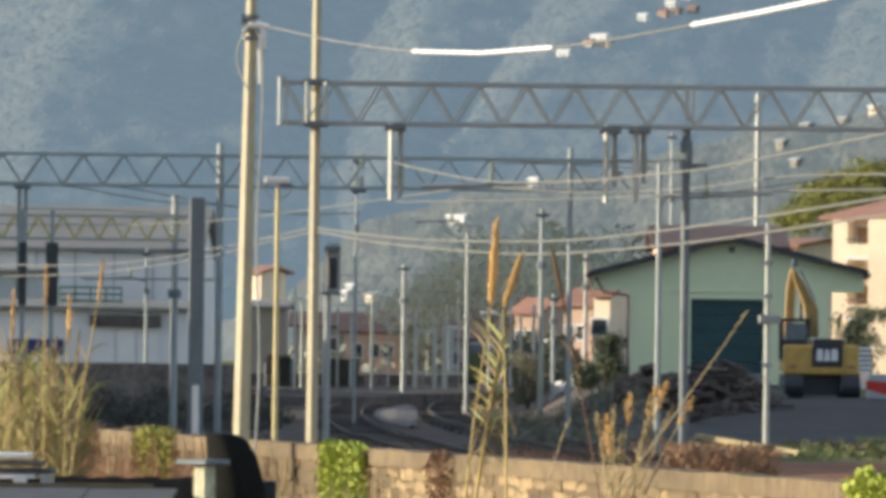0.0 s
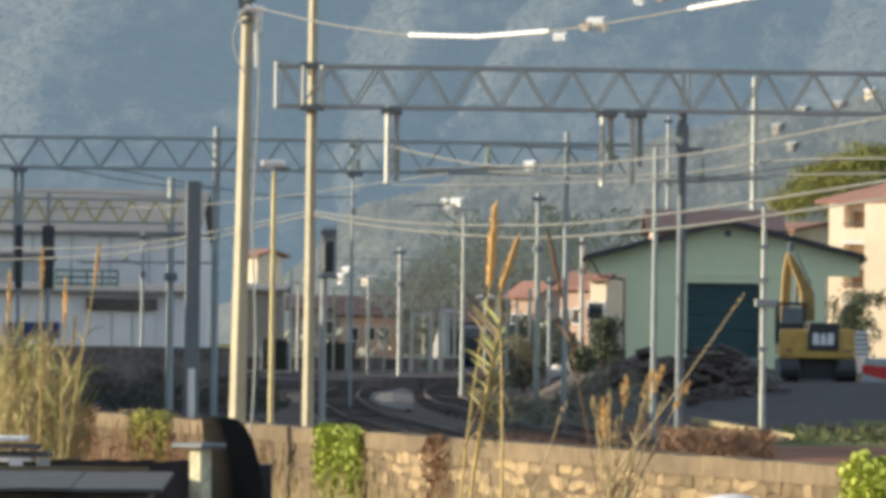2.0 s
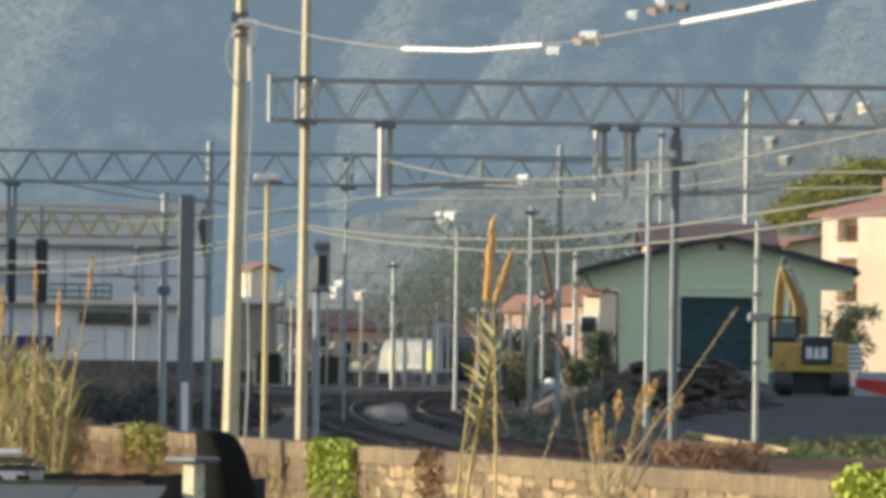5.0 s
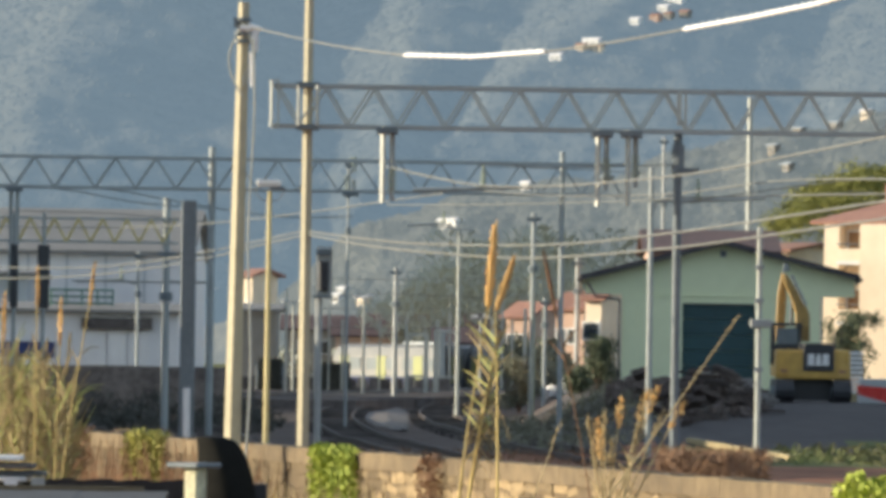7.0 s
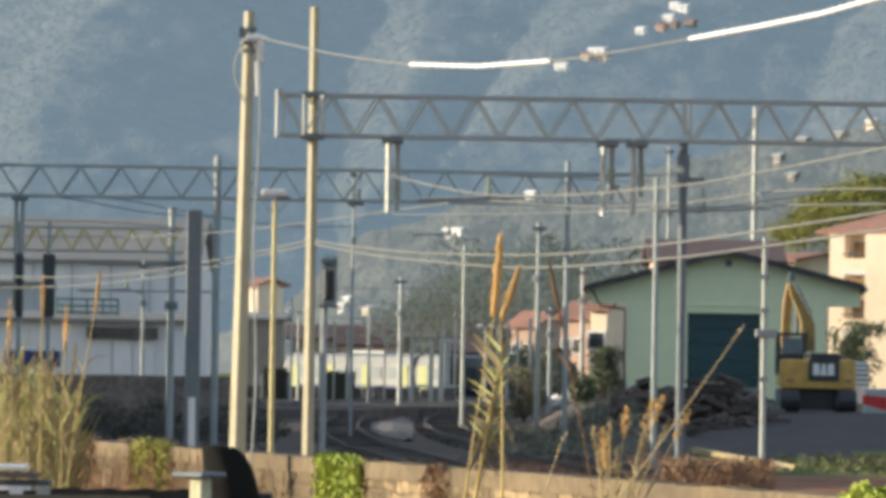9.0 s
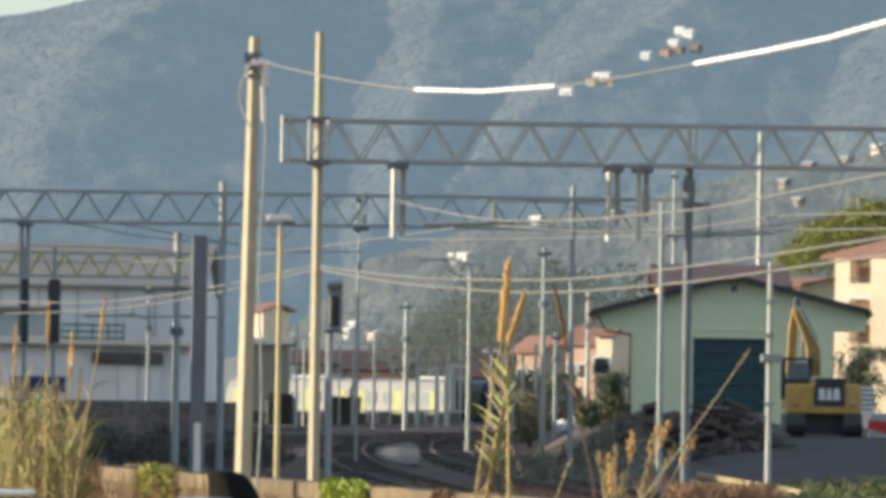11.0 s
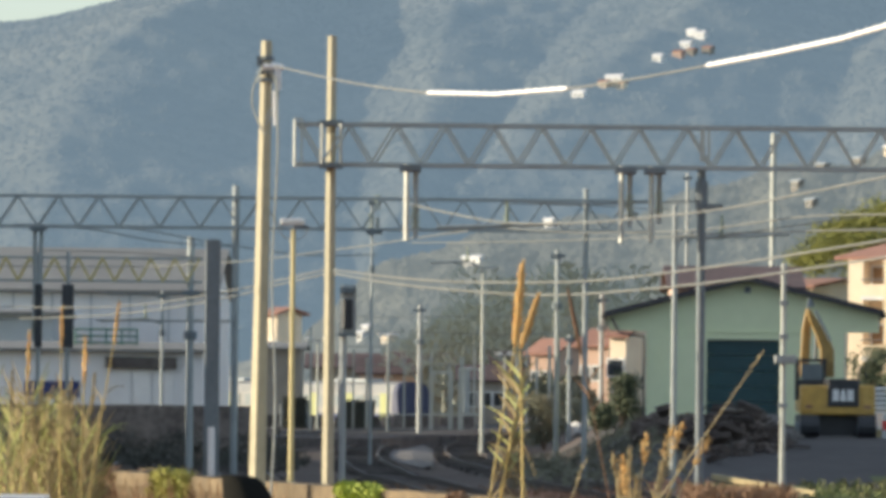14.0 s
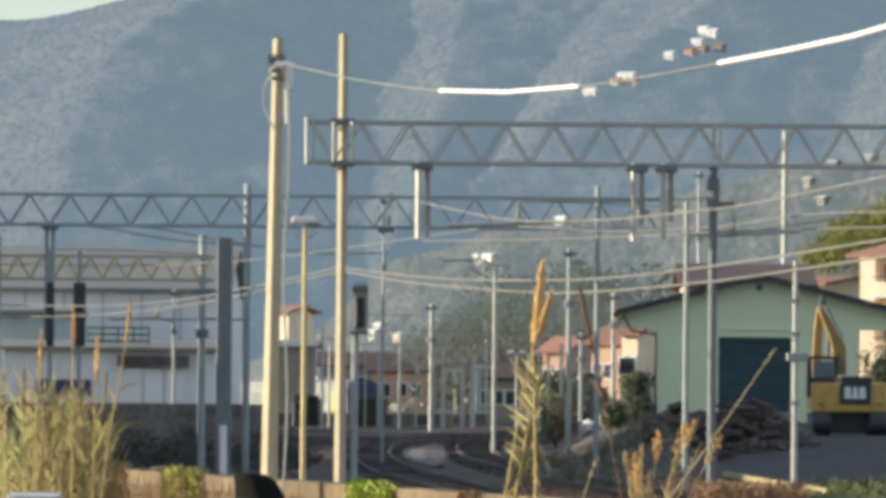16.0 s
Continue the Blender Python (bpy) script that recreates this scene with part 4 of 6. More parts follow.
# ---- yard clutter ----
def build_yard():
    rng = random.Random(8)
    bm = B()
    cx, cy = 8.415, 196.0
    for i in range(650):
        a, r = rng.uniform(0, 6.28), rng.random() ** 0.6
        x, y = cx + 1.95 * r * math.cos(a), cy + 7 * r * math.sin(a)
        z = ground_z(x, y) + (1 - r) * (1.75 + 0.3 * math.sin(x * 2.1)) * rng.uniform(0.3, 1.0)
        s = rng.uniform(0.06, 0.22)
        lump(bm, (x, y, z), (s * rng.uniform(1, 2.2), s, s * rng.uniform(0.3, 0.8)), rng)
    solo("rubble_heap", bm, M["dark_rubble"], "heap of dark broken concrete and earth", "rubble heap", "stuff")
    for px, w in (((8.202, 190, 1.714), 0.7), ((7.825, 189, 1.462), 0.6), ((8.972, 194, 2.39), 0.8), ((7.625, 186, 0.935), 0.45), ((6.833, 192, 1.684), 0.7), ((6.575, 200, 2.256), 1.0), ((8.627, 192, 2.049), 0.7)):
        bm = B()
        lump(bm, (0, 0, 0), (w, 0.5, 0.16), rng)
        solo("concrete_slab", bm, M["dark_rubble"], "broken grey concrete slab lying on the heap", "slab", "", "broken slabs", (px[0], px[1], max(px[2], ground_z(px[0], px[1]) + 0.05)))
    for p in ((5.738, 296, 0.361), (6.307, 298, 0.431), (5.832, 290, 0.129), (5.537, 304, 0.562), (5.947, 288, 0.021), (6.804, 300, 0.421), (5.763, 306, 0.686), (6.34, 292, 0.168)):
        bm = B()
        lump(bm, (0, 0, 0), (0.5, 0.45, 0.5), rng)
        solo("pale_block", bm, M["pale_rubble"], "pale stone block dumped beside the siding", "stone block", "", "pale blocks", (p[0], p[1], ground_z(p[0], p[1]) + 0.2))
    for n, (a, b) in enumerate((((7.222, 178, 0.633), (9.707, 170, 0.341)), ((7.672, 172, 0.469), (9.294, 168, 0.336)), ((6.009, 205, 2.142), (7.691, 206, 2.251)))):
        bm = B()
        a, b = Vector(a), Vector(b)
        a.z, b.z = ground_z(a.x, a.y) + 0.1, ground_z(b.x, b.y) + 0.1
        bar(bm, a, b, 0.18, 0.14)
        solo("timber_beam", bm, M["straw"], "pale timber beam lying on the ground", "beam", "", "timber beams")
    for i in range(26):                         # broken boards and beams thrown over the heap
        a, r = rng.uniform(0, 6.28), rng.random() ** 0.6
        x, y = cx + 1.8 * r * math.cos(a), cy - 4.5 * r
        ln, tilt = rng.uniform(0.6, 1.7), rng.uniform(-22, 22)
        bm = B()
        box(bm, (0, 0, 0), (ln, 0.2, 0.07), rng.uniform(-25, 25), tilt)
        solo("broken_board", bm, M["beige"] if i % 4 == 0 else M["dark_rubble"], "broken weathered board lying on the rubble heap", "board", "", "broken boards", (x, y, ground_z(x, y) + 0.06 + (1 - r) * 1.25 + 0.5 * ln * abs(math.sin(radians(tilt))) * r))
    # grey heap by the door
    bm = B()
    for i in range(120):
        a, r = rng.uniform(0, 6.28), rng.random() ** 0.6
        x, y = 10.127 + 0.9 * r * math.cos(a), 205 + 2 * r * math.sin(a)
        lump(bm, (x, y, ground_z(x, y) + (1 - r) * 0.75), (0.3, 0.3, 0.22), rng)
    solo("gravel_heap", bm, M["pale_ballast"], "small heap of grey gravel by the excavator", "gravel heap", "stuff")
    # dark earth bank before the shed's left corner
    bm = B()
    for i in range(200):
        x, y = rng.uniform(6.178, 8.468), rng.uniform(210, 219)
        lump(bm, (x, y, ground_z(x, y) + rng.uniform(0, 0.55)), (0.5, 0.5, 0.3), rng)
    solo("earth_bank", bm, M["ballast"], "dark bank of earth before the shed wall", "earth bank", "stuff")
    # pale slatted stack and blocks behind the excavator
    st = thing("panel_stack", (14.612, 224, 2.579), "stack of white slatted panels on the yard", "stack")
    st.location.z = ground_z(st.location.x, 224)
    for i in range(9):
        bm = B()
        box(bm, (rng.uniform(-0.05, 0.05), 0, 0.35 + i * 0.17), (1.1, 1.2, 0.11))
        part("panel", bm, M["white"], st)
    bm = B()
    box(bm, (0, 0, 0.15), (1.0, 1.1, 0.3))
    part("pallet", bm, M["straw"], st)
    bl = thing("barrier_block", (14.964, 214, 1.646), "pale grey concrete barrier block in the yard", "barrier")
    bl.location.z = ground_z(bl.location.x, 214)
    bm = B()
    prism(bm, [(-0.6, 0), (0.7, 0), (0.65, 0.85), (-0.55, 0.85)], -0.5, 0.5)
    soften(bm, 0.03, 1)
    part("block", bm, M["hall_grey"], bl)
    bm = B()
    a = (13.548, 202, 1.74)
    g = ground_z(a[0], a[1])
    for i in range(7):           # pleats of a hanging net
        x0, x1 = a[0] + i * 0.2, a[0] + (i + 1) * 0.2
        z1 = g + 0.62 - i * 0.015
        z0 = g + 0.34 - i * 0.055
        v = [bm.verts.new(q) for q in ((x0, a[1] + 0.07 * (i % 2), max(z0, g)), (x1, a[1] + 0.07 * ((i + 1) % 2), max(z0 - 0.055, g)), (x1, a[1] + 0.07 * ((i + 1) % 2), z1), (x0, a[1] + 0.07 * (i % 2), z1))]
        bm.faces.new(v)
    bmesh.ops.remove_doubles(bm, verts=bm.verts[:], dist=0.01)
    r = bmesh.ops.solidify(bm, geom=bm.faces[:], thickness=0.02)
    solo("safety_net", bm, M["red"], "red plastic safety net at the yard's edge", "safety net")
    # rough brush and grass along the wall and yard edge
    def brush(name, label, m, n, size, spot, flat=0.06, seed=1):
        bm = B()
        tufts(bm, n, spot, size, random.Random(seed), flat)
        solo(name, bm, M[m], label, "brush", "stuff")
    zb = 1.25
    brush("brown_brush", "dry red-brown brush behind the wall", "twig", 4200, 0.26,
          lambda r: (4.3 + r.uniform(-0.85, 0.8), 96 + r.uniform(-2, 2), 0.1 + 1.3 * r.random() ** 0.8), 0.05, 2)
    brush("yard_weeds", "low green weeds along the yard's edge", "grass", 900, 0.3,
          lambda r: (lambda x, y: (x, y, ground_z(x, y) + 0.22 * r.random()))(r.uniform(9.5, 15), r.uniform(166, 176)), 0.1, 3)
    brush("bank_scrub", "dry grey-green scrub on the bank beside the yard", "scrub", 3200, 0.34,
          lambda r: (lambda x, y: (x, y, ground_z(x, y) + 0.5 * r.random() ** 2))(r.uniform(1.5, 6.6), r.uniform(180, 250)), 0.09, 5)
    brush("far_scrub", "hazy grey-green scrub beyond the siding", "scrub", 5200, 0.36,
          lambda r: (lambda x, y: (x, y, ground_z(x, y) + (0.6 + 1.9 * max(0, math.sin(x * 1.3))) * r.random()))(r.uniform(3.6, 11.0), r.uniform(318, 350)), 0.3, 6)
    brush("siding_scrub", "dark dry scrub and brambles before the far track wall", "dark_hedge", 3600, 0.4,
          lambda r: (lambda x, y: (x, y, ground_z(x, y) + (0.35 + 1.0 * abs(math.sin(x * 1.1))) * r.random() ** 1.6))(r.uniform(-13, -5.6), r.uniform(215, 246)), 0.07, 9)
    brush("track_weeds", "dry brown weeds beside the tracks", "twig", 2500, 0.25,
          lambda r: (lambda x, y: (x, y, ground_z(x, y) + 0.18 * r.random()))(r.uniform(-12, 4), r.uniform(150, 178)), 0.08, 4)


# ---- train and parked wagon ----
TRAIN_A, TRAIN_B, TRAIN_LEN = Vector((8.397, 432, 0)), Vector((-16.015, 470, 0)), 34.0


def build_train():
    t = thing("regional_train", TRAIN_A, "white regional train with yellow-green doors and a dark blue tail", "train")
    half = TRAIN_LEN / 2
    sec = [(-1.4, 0.45), (-1.45, 1.2), (-1.4, 2.6), (-1.15, 3.2), (-0.6, 3.42), (0.6, 3.42), (1.15, 3.2), (1.4, 2.6), (1.45, 1.2), (1.4, 0.45)]
    for c in (-half / 2 - 0.1, half / 2 + 0.1):
        ln = half - 0.5
        bm = B()
        prism(bm, sec, -ln / 2, ln / 2)
        car = part("carriage", bm, M["train_white"], t, "white carriage body")
        car.matrix_basis = pose(c, 0, 0, 0, 0, 90)
        for side in (-1.47, 1.47):
            for i in range(6):
                bm = B()
                box(bm, (side * 0.985, -6.0 + i * 2.4, 2.05), (0.06, 1.6, 0.8))
                part("window", bm, M["dark_steel"], car)
            for yy in (-7.3, -2.4, 2.4, 7.3):
                bm = B()
                box(bm, (side * 0.99, yy, 1.65), (0.07, 1.15, 1.9))
                part("door", bm, M["train_yellow"], car, "yellow-green door")
            bm = B()
            box(bm, (side * 0.985, 0, 0.85), (0.05, ln * 0.98, 0.5))
            part("skirt", bm, M["blue"], car)
        for yy in (-5.2, 5.2):
            bm = B()
            box(bm, (0, yy, 0.45), (2.2, 2.6, 0.45))
            for dy in (-0.9, 0.9):
                rod(bm, (-0.8, yy + dy, 0.46), (0.8, yy + dy, 0.46), 0.42, None, 14)
            part("bogie", bm, M["black"], car)
        bm = B()
        box(bm, (0, 1.5, 3.52), (1.5, 4.5, 0.2))
        soften(bm, 0.05, 1)
        part("roof_unit", bm, M["hall_grey"], car)
    for s in (-1, 1):
        bm = B()
        prism(bm, [(y * 1.005, z) for y, z in sec], 0, 0.9)
        for v in bm.verts:
            if v.co.y > 0.5 and v.co.z > 1.2:
                v.co.y -= 0.2 * (v.co.z - 1.2)
        cab = part("cab_end", bm, M["navy"] if s < 0 else M["train_white"], t, "dark blue cab end" if s < 0 else "white cab front")
        cab.matrix_basis = pose(s * (half - 0.15), 0, 0, 0, 0, -90 if s > 0 else 90)
    bm = B()
    rod(bm, (-0.6, 0, 2.0), (0.6, 0, 2.0), 1.25, None, 16)
    part("gangway", bm, M["black"], t)
    return t


def build_line_screen():
    w = thing("end_wall", (0.62, 433.5, 0), "plain grey-blue concrete screen wall beside the line", "wall")
    bm = B()
    box(bm, (0, 0, 2.15), (0.4, 19, 4.3))
    part("slab", bm, M["truss"], w)
    bm = B()
    box(bm, (0, 0, 4.36), (0.7, 19.2, 0.12))
    part("coping", bm, M["hall_wall"], w)
    rng = random.Random(77)
    bm = B()
    for i in range(120):
        x, y = rng.uniform(4.9, 13.5), rng.uniform(424, 428)
        c = (x, y, rng.uniform(0.3, 3.9))
        tufts(bm, 75, lambda q: (c[0] + q.gauss(0, 0.35), c[1] + q.gauss(0, 0.35), max(0.05, c[2] + q.gauss(0, 0.3))), 0.3, rng, 0.35)
    solo("hedge", bm, M["scrub"], "tall uneven grey-green hedge beyond the siding", "hedge", "stuff")


# ---- houses and halls ----
def house(name, label, x0, x1, y0, y1, z0, z1, ridge, wall, roof, wins=(), win_size=(0.9, 1.3), eave=0.4, category="house", hip=0.0, pane=None):
    """A walled block with a pitched roof whose ridge runs along x; wins: (x, z) on the front, and ('s', y, z) on the left side."""
    h = thing(name, ((x0 + x1) / 2, (y0 + y1) / 2, z0), label, category)
    hx, hy, hz = (x1 - x0) / 2, (y1 - y0) / 2, z1 - z0
    bm = B()
    box(bm, (0, 0, hz / 2 - 0.2), (2 * hx, 2 * hy, hz + 0.4))
    part("wall", bm, wall, h)
    for s in (-1, 1):
        bm = B()
        a = [(-hx - eave, s * (hy + eave), hz - 0.05), (hx + eave, s * (hy + eave), hz - 0.05), (hx + eave - hip, 0, hz + ridge), (-hx - eave + hip, 0, hz + ridge)]
        v = [bm.verts.new(q) for q in a] + [bm.verts.new((q[0], q[1], q[2] + 0.16)) for q in a]
        for f in ((0, 1, 2, 3), (7, 6, 5, 4), (0, 4, 5, 1), (1, 5, 6, 2), (2, 6, 7, 3), (3, 7, 4, 0)):
            bm.faces.new([v[i] for i in f])
        bmesh.ops.recalc_face_normals(bm, faces=bm.faces[:])
        part("roof", bm, roof, h)
        if hip:
            bm = B()
            a = [(s * (hx + eave), -hy - eave, hz - 0.05), (s * (hx + eave), hy + eave, hz - 0.05), (s * (hx + eave - hip), 0, hz + ridge)]
            v = [bm.verts.new(q) for q in a] + [bm.verts.new((q[0], q[1], q[2] + 0.16)) for q in a]
            for f in ((0, 1, 2), (5, 4, 3), (0, 3, 4, 1), (1, 4, 5, 2), (2, 5, 3, 0)):
                bm.faces.new([v[i] for i in f])
            bmesh.ops.recalc_face_normals(bm, faces=bm.faces[:])
            part("roof", bm, roof, h)
        elif ridge > 0.2:
            bm = B()
            q = [bm.verts.new((s * (hx - 0.02), yy, zz)) for yy, zz in ((-hy, hz), (hy, hz), (0, hz + ridge))]
            q2 = [bm.verts.new((s * (hx - 0.25), yy, zz)) for yy, zz in ((-hy, hz), (hy, hz), (0, hz + ridge))]
            bm.faces.new(q)
            bm.faces.new(q2[::-1])
            for i in range(3):
                bm.faces.new((q[i], q[(i + 1) % 3], q2[(i + 1) % 3], q2[i]))
            bmesh.ops.recalc_face_normals(bm, faces=bm.faces[:])
            part("gable", bm, wall, h)
    for w in wins:
        bm = B()
        sx, sz = win_size
        if w[0] == "s":
            c, fs, gs = (-hx - 0.02, w[1], w[2]), (0.1, sx + 0.2, sz + 0.2), (0.06, sx, sz)
        else:
            c, fs, gs = (w[0], -hy - 0.02, w[1]), (sx + 0.2, 0.1, sz + 0.2), (sx, 0.06, sz)
        box(bm, c, fs)
        fr = part("window", bm, M["white_wall"], h)
        bm = B()
        off = (-0.05, 0, 0) if w[0] == "s" else (0, -0.05, 0)
        box(bm, Vector(c) + Vector(off), gs)
        part("pane", bm, pane or M["window"], fr)
    return h


def build_town():
    # tall cream house by the yard
    x0 = 19.062 + 6.65 - 4.5
    h = house("apartment_house", "cream three-storey house with terracotta roof and balconies", x0, x0 + 9, 302, 313, 0, 9.349, 1.7, M["cream"], M["tile"],
              [(-3.05, 8.3), (-3.05, 5.5), (-3.05, 2.7), (0.5, 7.3), (0.5, 4.4), ("s", -3, 7.3), ("s", 1, 7.3), ("s", -3, 4.4), ("s", 1, 4.4), ("s", 3.4, 4.4)], eave=0.75, hip=4.0, pane=M["shutter"])
    h.rotation_euler.z = radians(-30)
    bm = B()
    box(bm, (-1.15, -6.05, 4.55), (2.5, 1.1, 9.5))
    part("stair_tower", bm, M["cream"], h)
    bm = B()
    box(bm, (-4.1, -5.85, 4.55), (0.8, 0.7, 9.5))
    part("corner_pier", bm, M["cream"], h)
    for z in (4.55, 7.45):
        bm = B()
        box(bm, (-3.05, -6.0, z), (1.28, 1.0, 0.18))
        bal = part("balcony", bm, M["white_wall"], h)
        bm = B()
        box(bm, (-3.05, -6.45, z + 0.38), (1.28, 0.07, 0.6))
        part("parapet", bm, M["cream"], bal)
        bm = B()
        rod(bm, (-3.68, -6.45, z + 0.9), (-2.42, -6.45, z + 0.9), 0.03)
        part("rail", bm, M["dark_steel"], bal)
    bm = B()
    box(bm, (-2.8, -2.0, 9.295 + 1.4), (0.7, 0.7, 1.3))
    part("chimney", bm, M["tile"], h)
    house("low_house", "small house with a sunlit salmon wall and tiled roof", 19.48, 21.415, 350, 356, 0, 8.75, 0.4, M["cream"], M["tile"], [(0, 7.6)], category="house").rotation_euler.z = radians(-35)
    x0, x1 = 10.592, 15.006
    house("tiled_house", "house with a dark red tiled roof behind the shed", x0 - 0.6, x1 + 0.6, 292, 302, 0, 7.636, 1.0, M["orange_wall"], M["old_tile"])
    for a, b, d, top, lab in ((8.245, 10.244, 380, 5.554, "sunlit orange house with tiled roof behind the siding"),
                              (5.978, 7.94, 440, 5.396, "sunlit pinkish house beyond the line yard"),
                              (8.902, 9.873, 330, 5.71, "sunlit cream house beside the shed")):
        w = b - a
        house("town_house", lab, a, b, d, d + 4, 0, top, 1.0, M["cream"] if "cream" in lab else M["orange_wall"], M["tile"],
              [(w * k, top - 1.6) for k in (-0.3, 0.1)] + [(w * 0.3, top - 4.2)], (0.5, 0.8)).rotation_euler.z = radians(-32)
    # left: hall, annexe, low wall
    hall = house("industrial_hall", "long pale grey clad industrial hall with a low-pitched grey roof", -28.844, -12.117, 310, 336, 0, 7.48, 2.3, M["hall_wall"], M["hall_roof"], category="hall")
    for i in range(9):
        bm = B()
        box(bm, (-7 + i * 1.9, -13.04, 4.0), (0.08, 0.08, 7.2))
        part("cladding_seam", bm, M["hall_grey"], hall)
    house("grey_block", "dull grey flat-roofed block beside the hall", -23.759, -18.97, 295, 308, 0, 6.186, 0.15, M["hall_grey"], M["hall_roof"], category="building")
    a = house("annexe", "low grey annexe with white doors and a blue panel", -20.895, -11.49, 285, 294, 0, 4.449, 0.3, M["hall_wall"], M["hall_roof"], category="building")
    cx = (-20.895 + -11.49) / 2
    for p, q in ((-15.633, -14.693), (-14.642, -13.778), (-13.727, -12.761)):
        bm = B()
        z0, z1 = 2.066, 3.591
        box(bm, ((p + q) / 2 - cx, -4.56, (z0 + z1) / 2), (q - p - 0.03, 0.1, z1 - z0))
        part("door", bm, M["white"], a, "white sliding door")
    bm = B()
    box(bm, ((-19.493 + -17.028) / 2 - cx, -4.56, (3.084 + 2.372) / 2), (2.466, 0.1, 0.712))
    part("panel", bm, M["blue"], a, "dark blue panel")
    bm = B()
    box(bm, ((-15.821 + -12.643) / 2 - cx, -4.7, 3.947), (3.177, 0.4, 0.508))
    part("fascia", bm, M["rubble"], a, "grey-brown fascia")
    # green railing on the annexe roof
    r = thing("roof_railing", (-15.941, 287.0, 4.449 + 0.3), "green painted railing along the annexe roof", "railing")
    for dz in (0.1, 0.4, 0.7):
        bm = B()
        rod(bm, (-1.4, 0, dz), (1.4, 0, dz), 0.05)
        part("rail", bm, M["door_green"], r)
    for i in range(5):
        bm = B()
        rod(bm, (-1.4 + i * 0.7, 0, -0.2), (-1.4 + i * 0.7, 0, 0.75), 0.04)
        part("post", bm, M["door_green"], r)
    bm = B()
    box(bm, ((-20.109 + -8.636) / 2, 268, 2.086 / 2), (11.474, 0.3, 2.086))
    solo("low_wall", bm, M["rubble"], "low dark concrete wall along the far tracks", "wall", "structure")
    house("beige_house", "plain beige building behind the platform", -11.962, -9.821, 395, 404, 0, 5.32, 0.3, M["beige"], M["hall_roof"], category="building")
    house("sunlit_house", "small sunlit cream house with a red roof", -12.436, -11.362, 430, 432.5, 0, 7.869, 0.4, M["cream"], M["tile"], [(0, 5.4)]).rotation_euler.z = radians(-42)
    # far sunlit houses at the hill's foot and on the slope
    for p, w, k in (((-18.9, 1330, 14.6), 0.9, "white_wall"), ((-20.0, 1330, 13.2), 0.8, "white_wall"), ((-14.585, 1330, 12.6), 1.3, "cream"), ((2.021, 1330, 12.4), 1.6, "beige"), ((-1.303, 1330, 12.6), 0.9, "beige"),
                    ((3.1, 1330, 29.2), 2.6, "white_wall"), ((19.3, 1330, 37.4), 1.3, "white_wall"), ((90.497, 1330, 53.6), 1.1, "cream"), ((76.309, 1330, 49.6), 1.1, "beige"), ((74.032, 1330, 42.0), 1.0, "beige"),
                    ((84.0, 1330, 52.4), 1.2, "beige"), ((36.049, 1330, 43.6), 0.9, "beige"), ((71.0, 1330, 46.0), 1.0, "beige")):
        x, y, z = seat(p, near_z, 1352, 1500)
        house("slope_house", "small sunlit house among the woods of the slope", x - w, x + w, y, y + 2.2, z - 3, z + 1.7, 0.4, M[k], M["hall_grey"] if k == "beige" else M["hall_wall"], [(-w * 0.4, 3.7), (w * 0.4, 3.7)], (0.5, 0.7)).rotation_euler.z = radians(-40)
    for p, w, k in (((51.0, 2700, 128.0), 2.6, "white_wall"), ((66.1, 2700, 134.6), 3.6, "white_wall"), ((67.6, 2700, 132.0), 2.8, "cream"), ((61.4, 2700, 132.0), 1.7, "cream"), ((84.6, 2700, 143.6), 1.9, "white_wall"),
                    ((96.5, 2700, 149.0), 2.2, "white_wall"), ((101.3, 2700, 153.4), 3.6, "white_wall"), ((99.0, 2700, 155.0), 2.0, "white_wall"), ((105.5, 2700, 147.0), 1.9, "beige"), ((93.0, 2700, 145.5), 1.9, "orange_wall"), ((98.6, 2700, 146.0), 1.6, "beige")):
        x, y, z = seat(p, far_z, 2330, 3650)
        w *= 1.25
        house("hill_house", "white house on the mountainside in full sun", x - w, x + w, y, y + 5, z - 4, z + 3.2, 1.0, M[k], M["hall_wall"] if k == "white_wall" else M["tile"], [(-w * 0.4, 5.6), (w * 0.4, 5.6)], (0.7, 1.0)).rotation_euler.z = radians(-30)


# ---- trees ----
def build_shade_blocks():
    # Both blocks stand unseen at the left, added to shade yard and tracks.
    house("warehouse", "unseen plain grey block along the line, added to shade the yard", -40, -23, 179, 254, 0, 9.6, 0.9, M["beige"], M["hall_roof"], category="warehouse")
    house("warehouse", "unseen low grey block beside the taller one, added for its shade", -40, -23, 144, 178, 0, 6.4, 0.9, M["beige"], M["hall_roof"], category="warehouse")


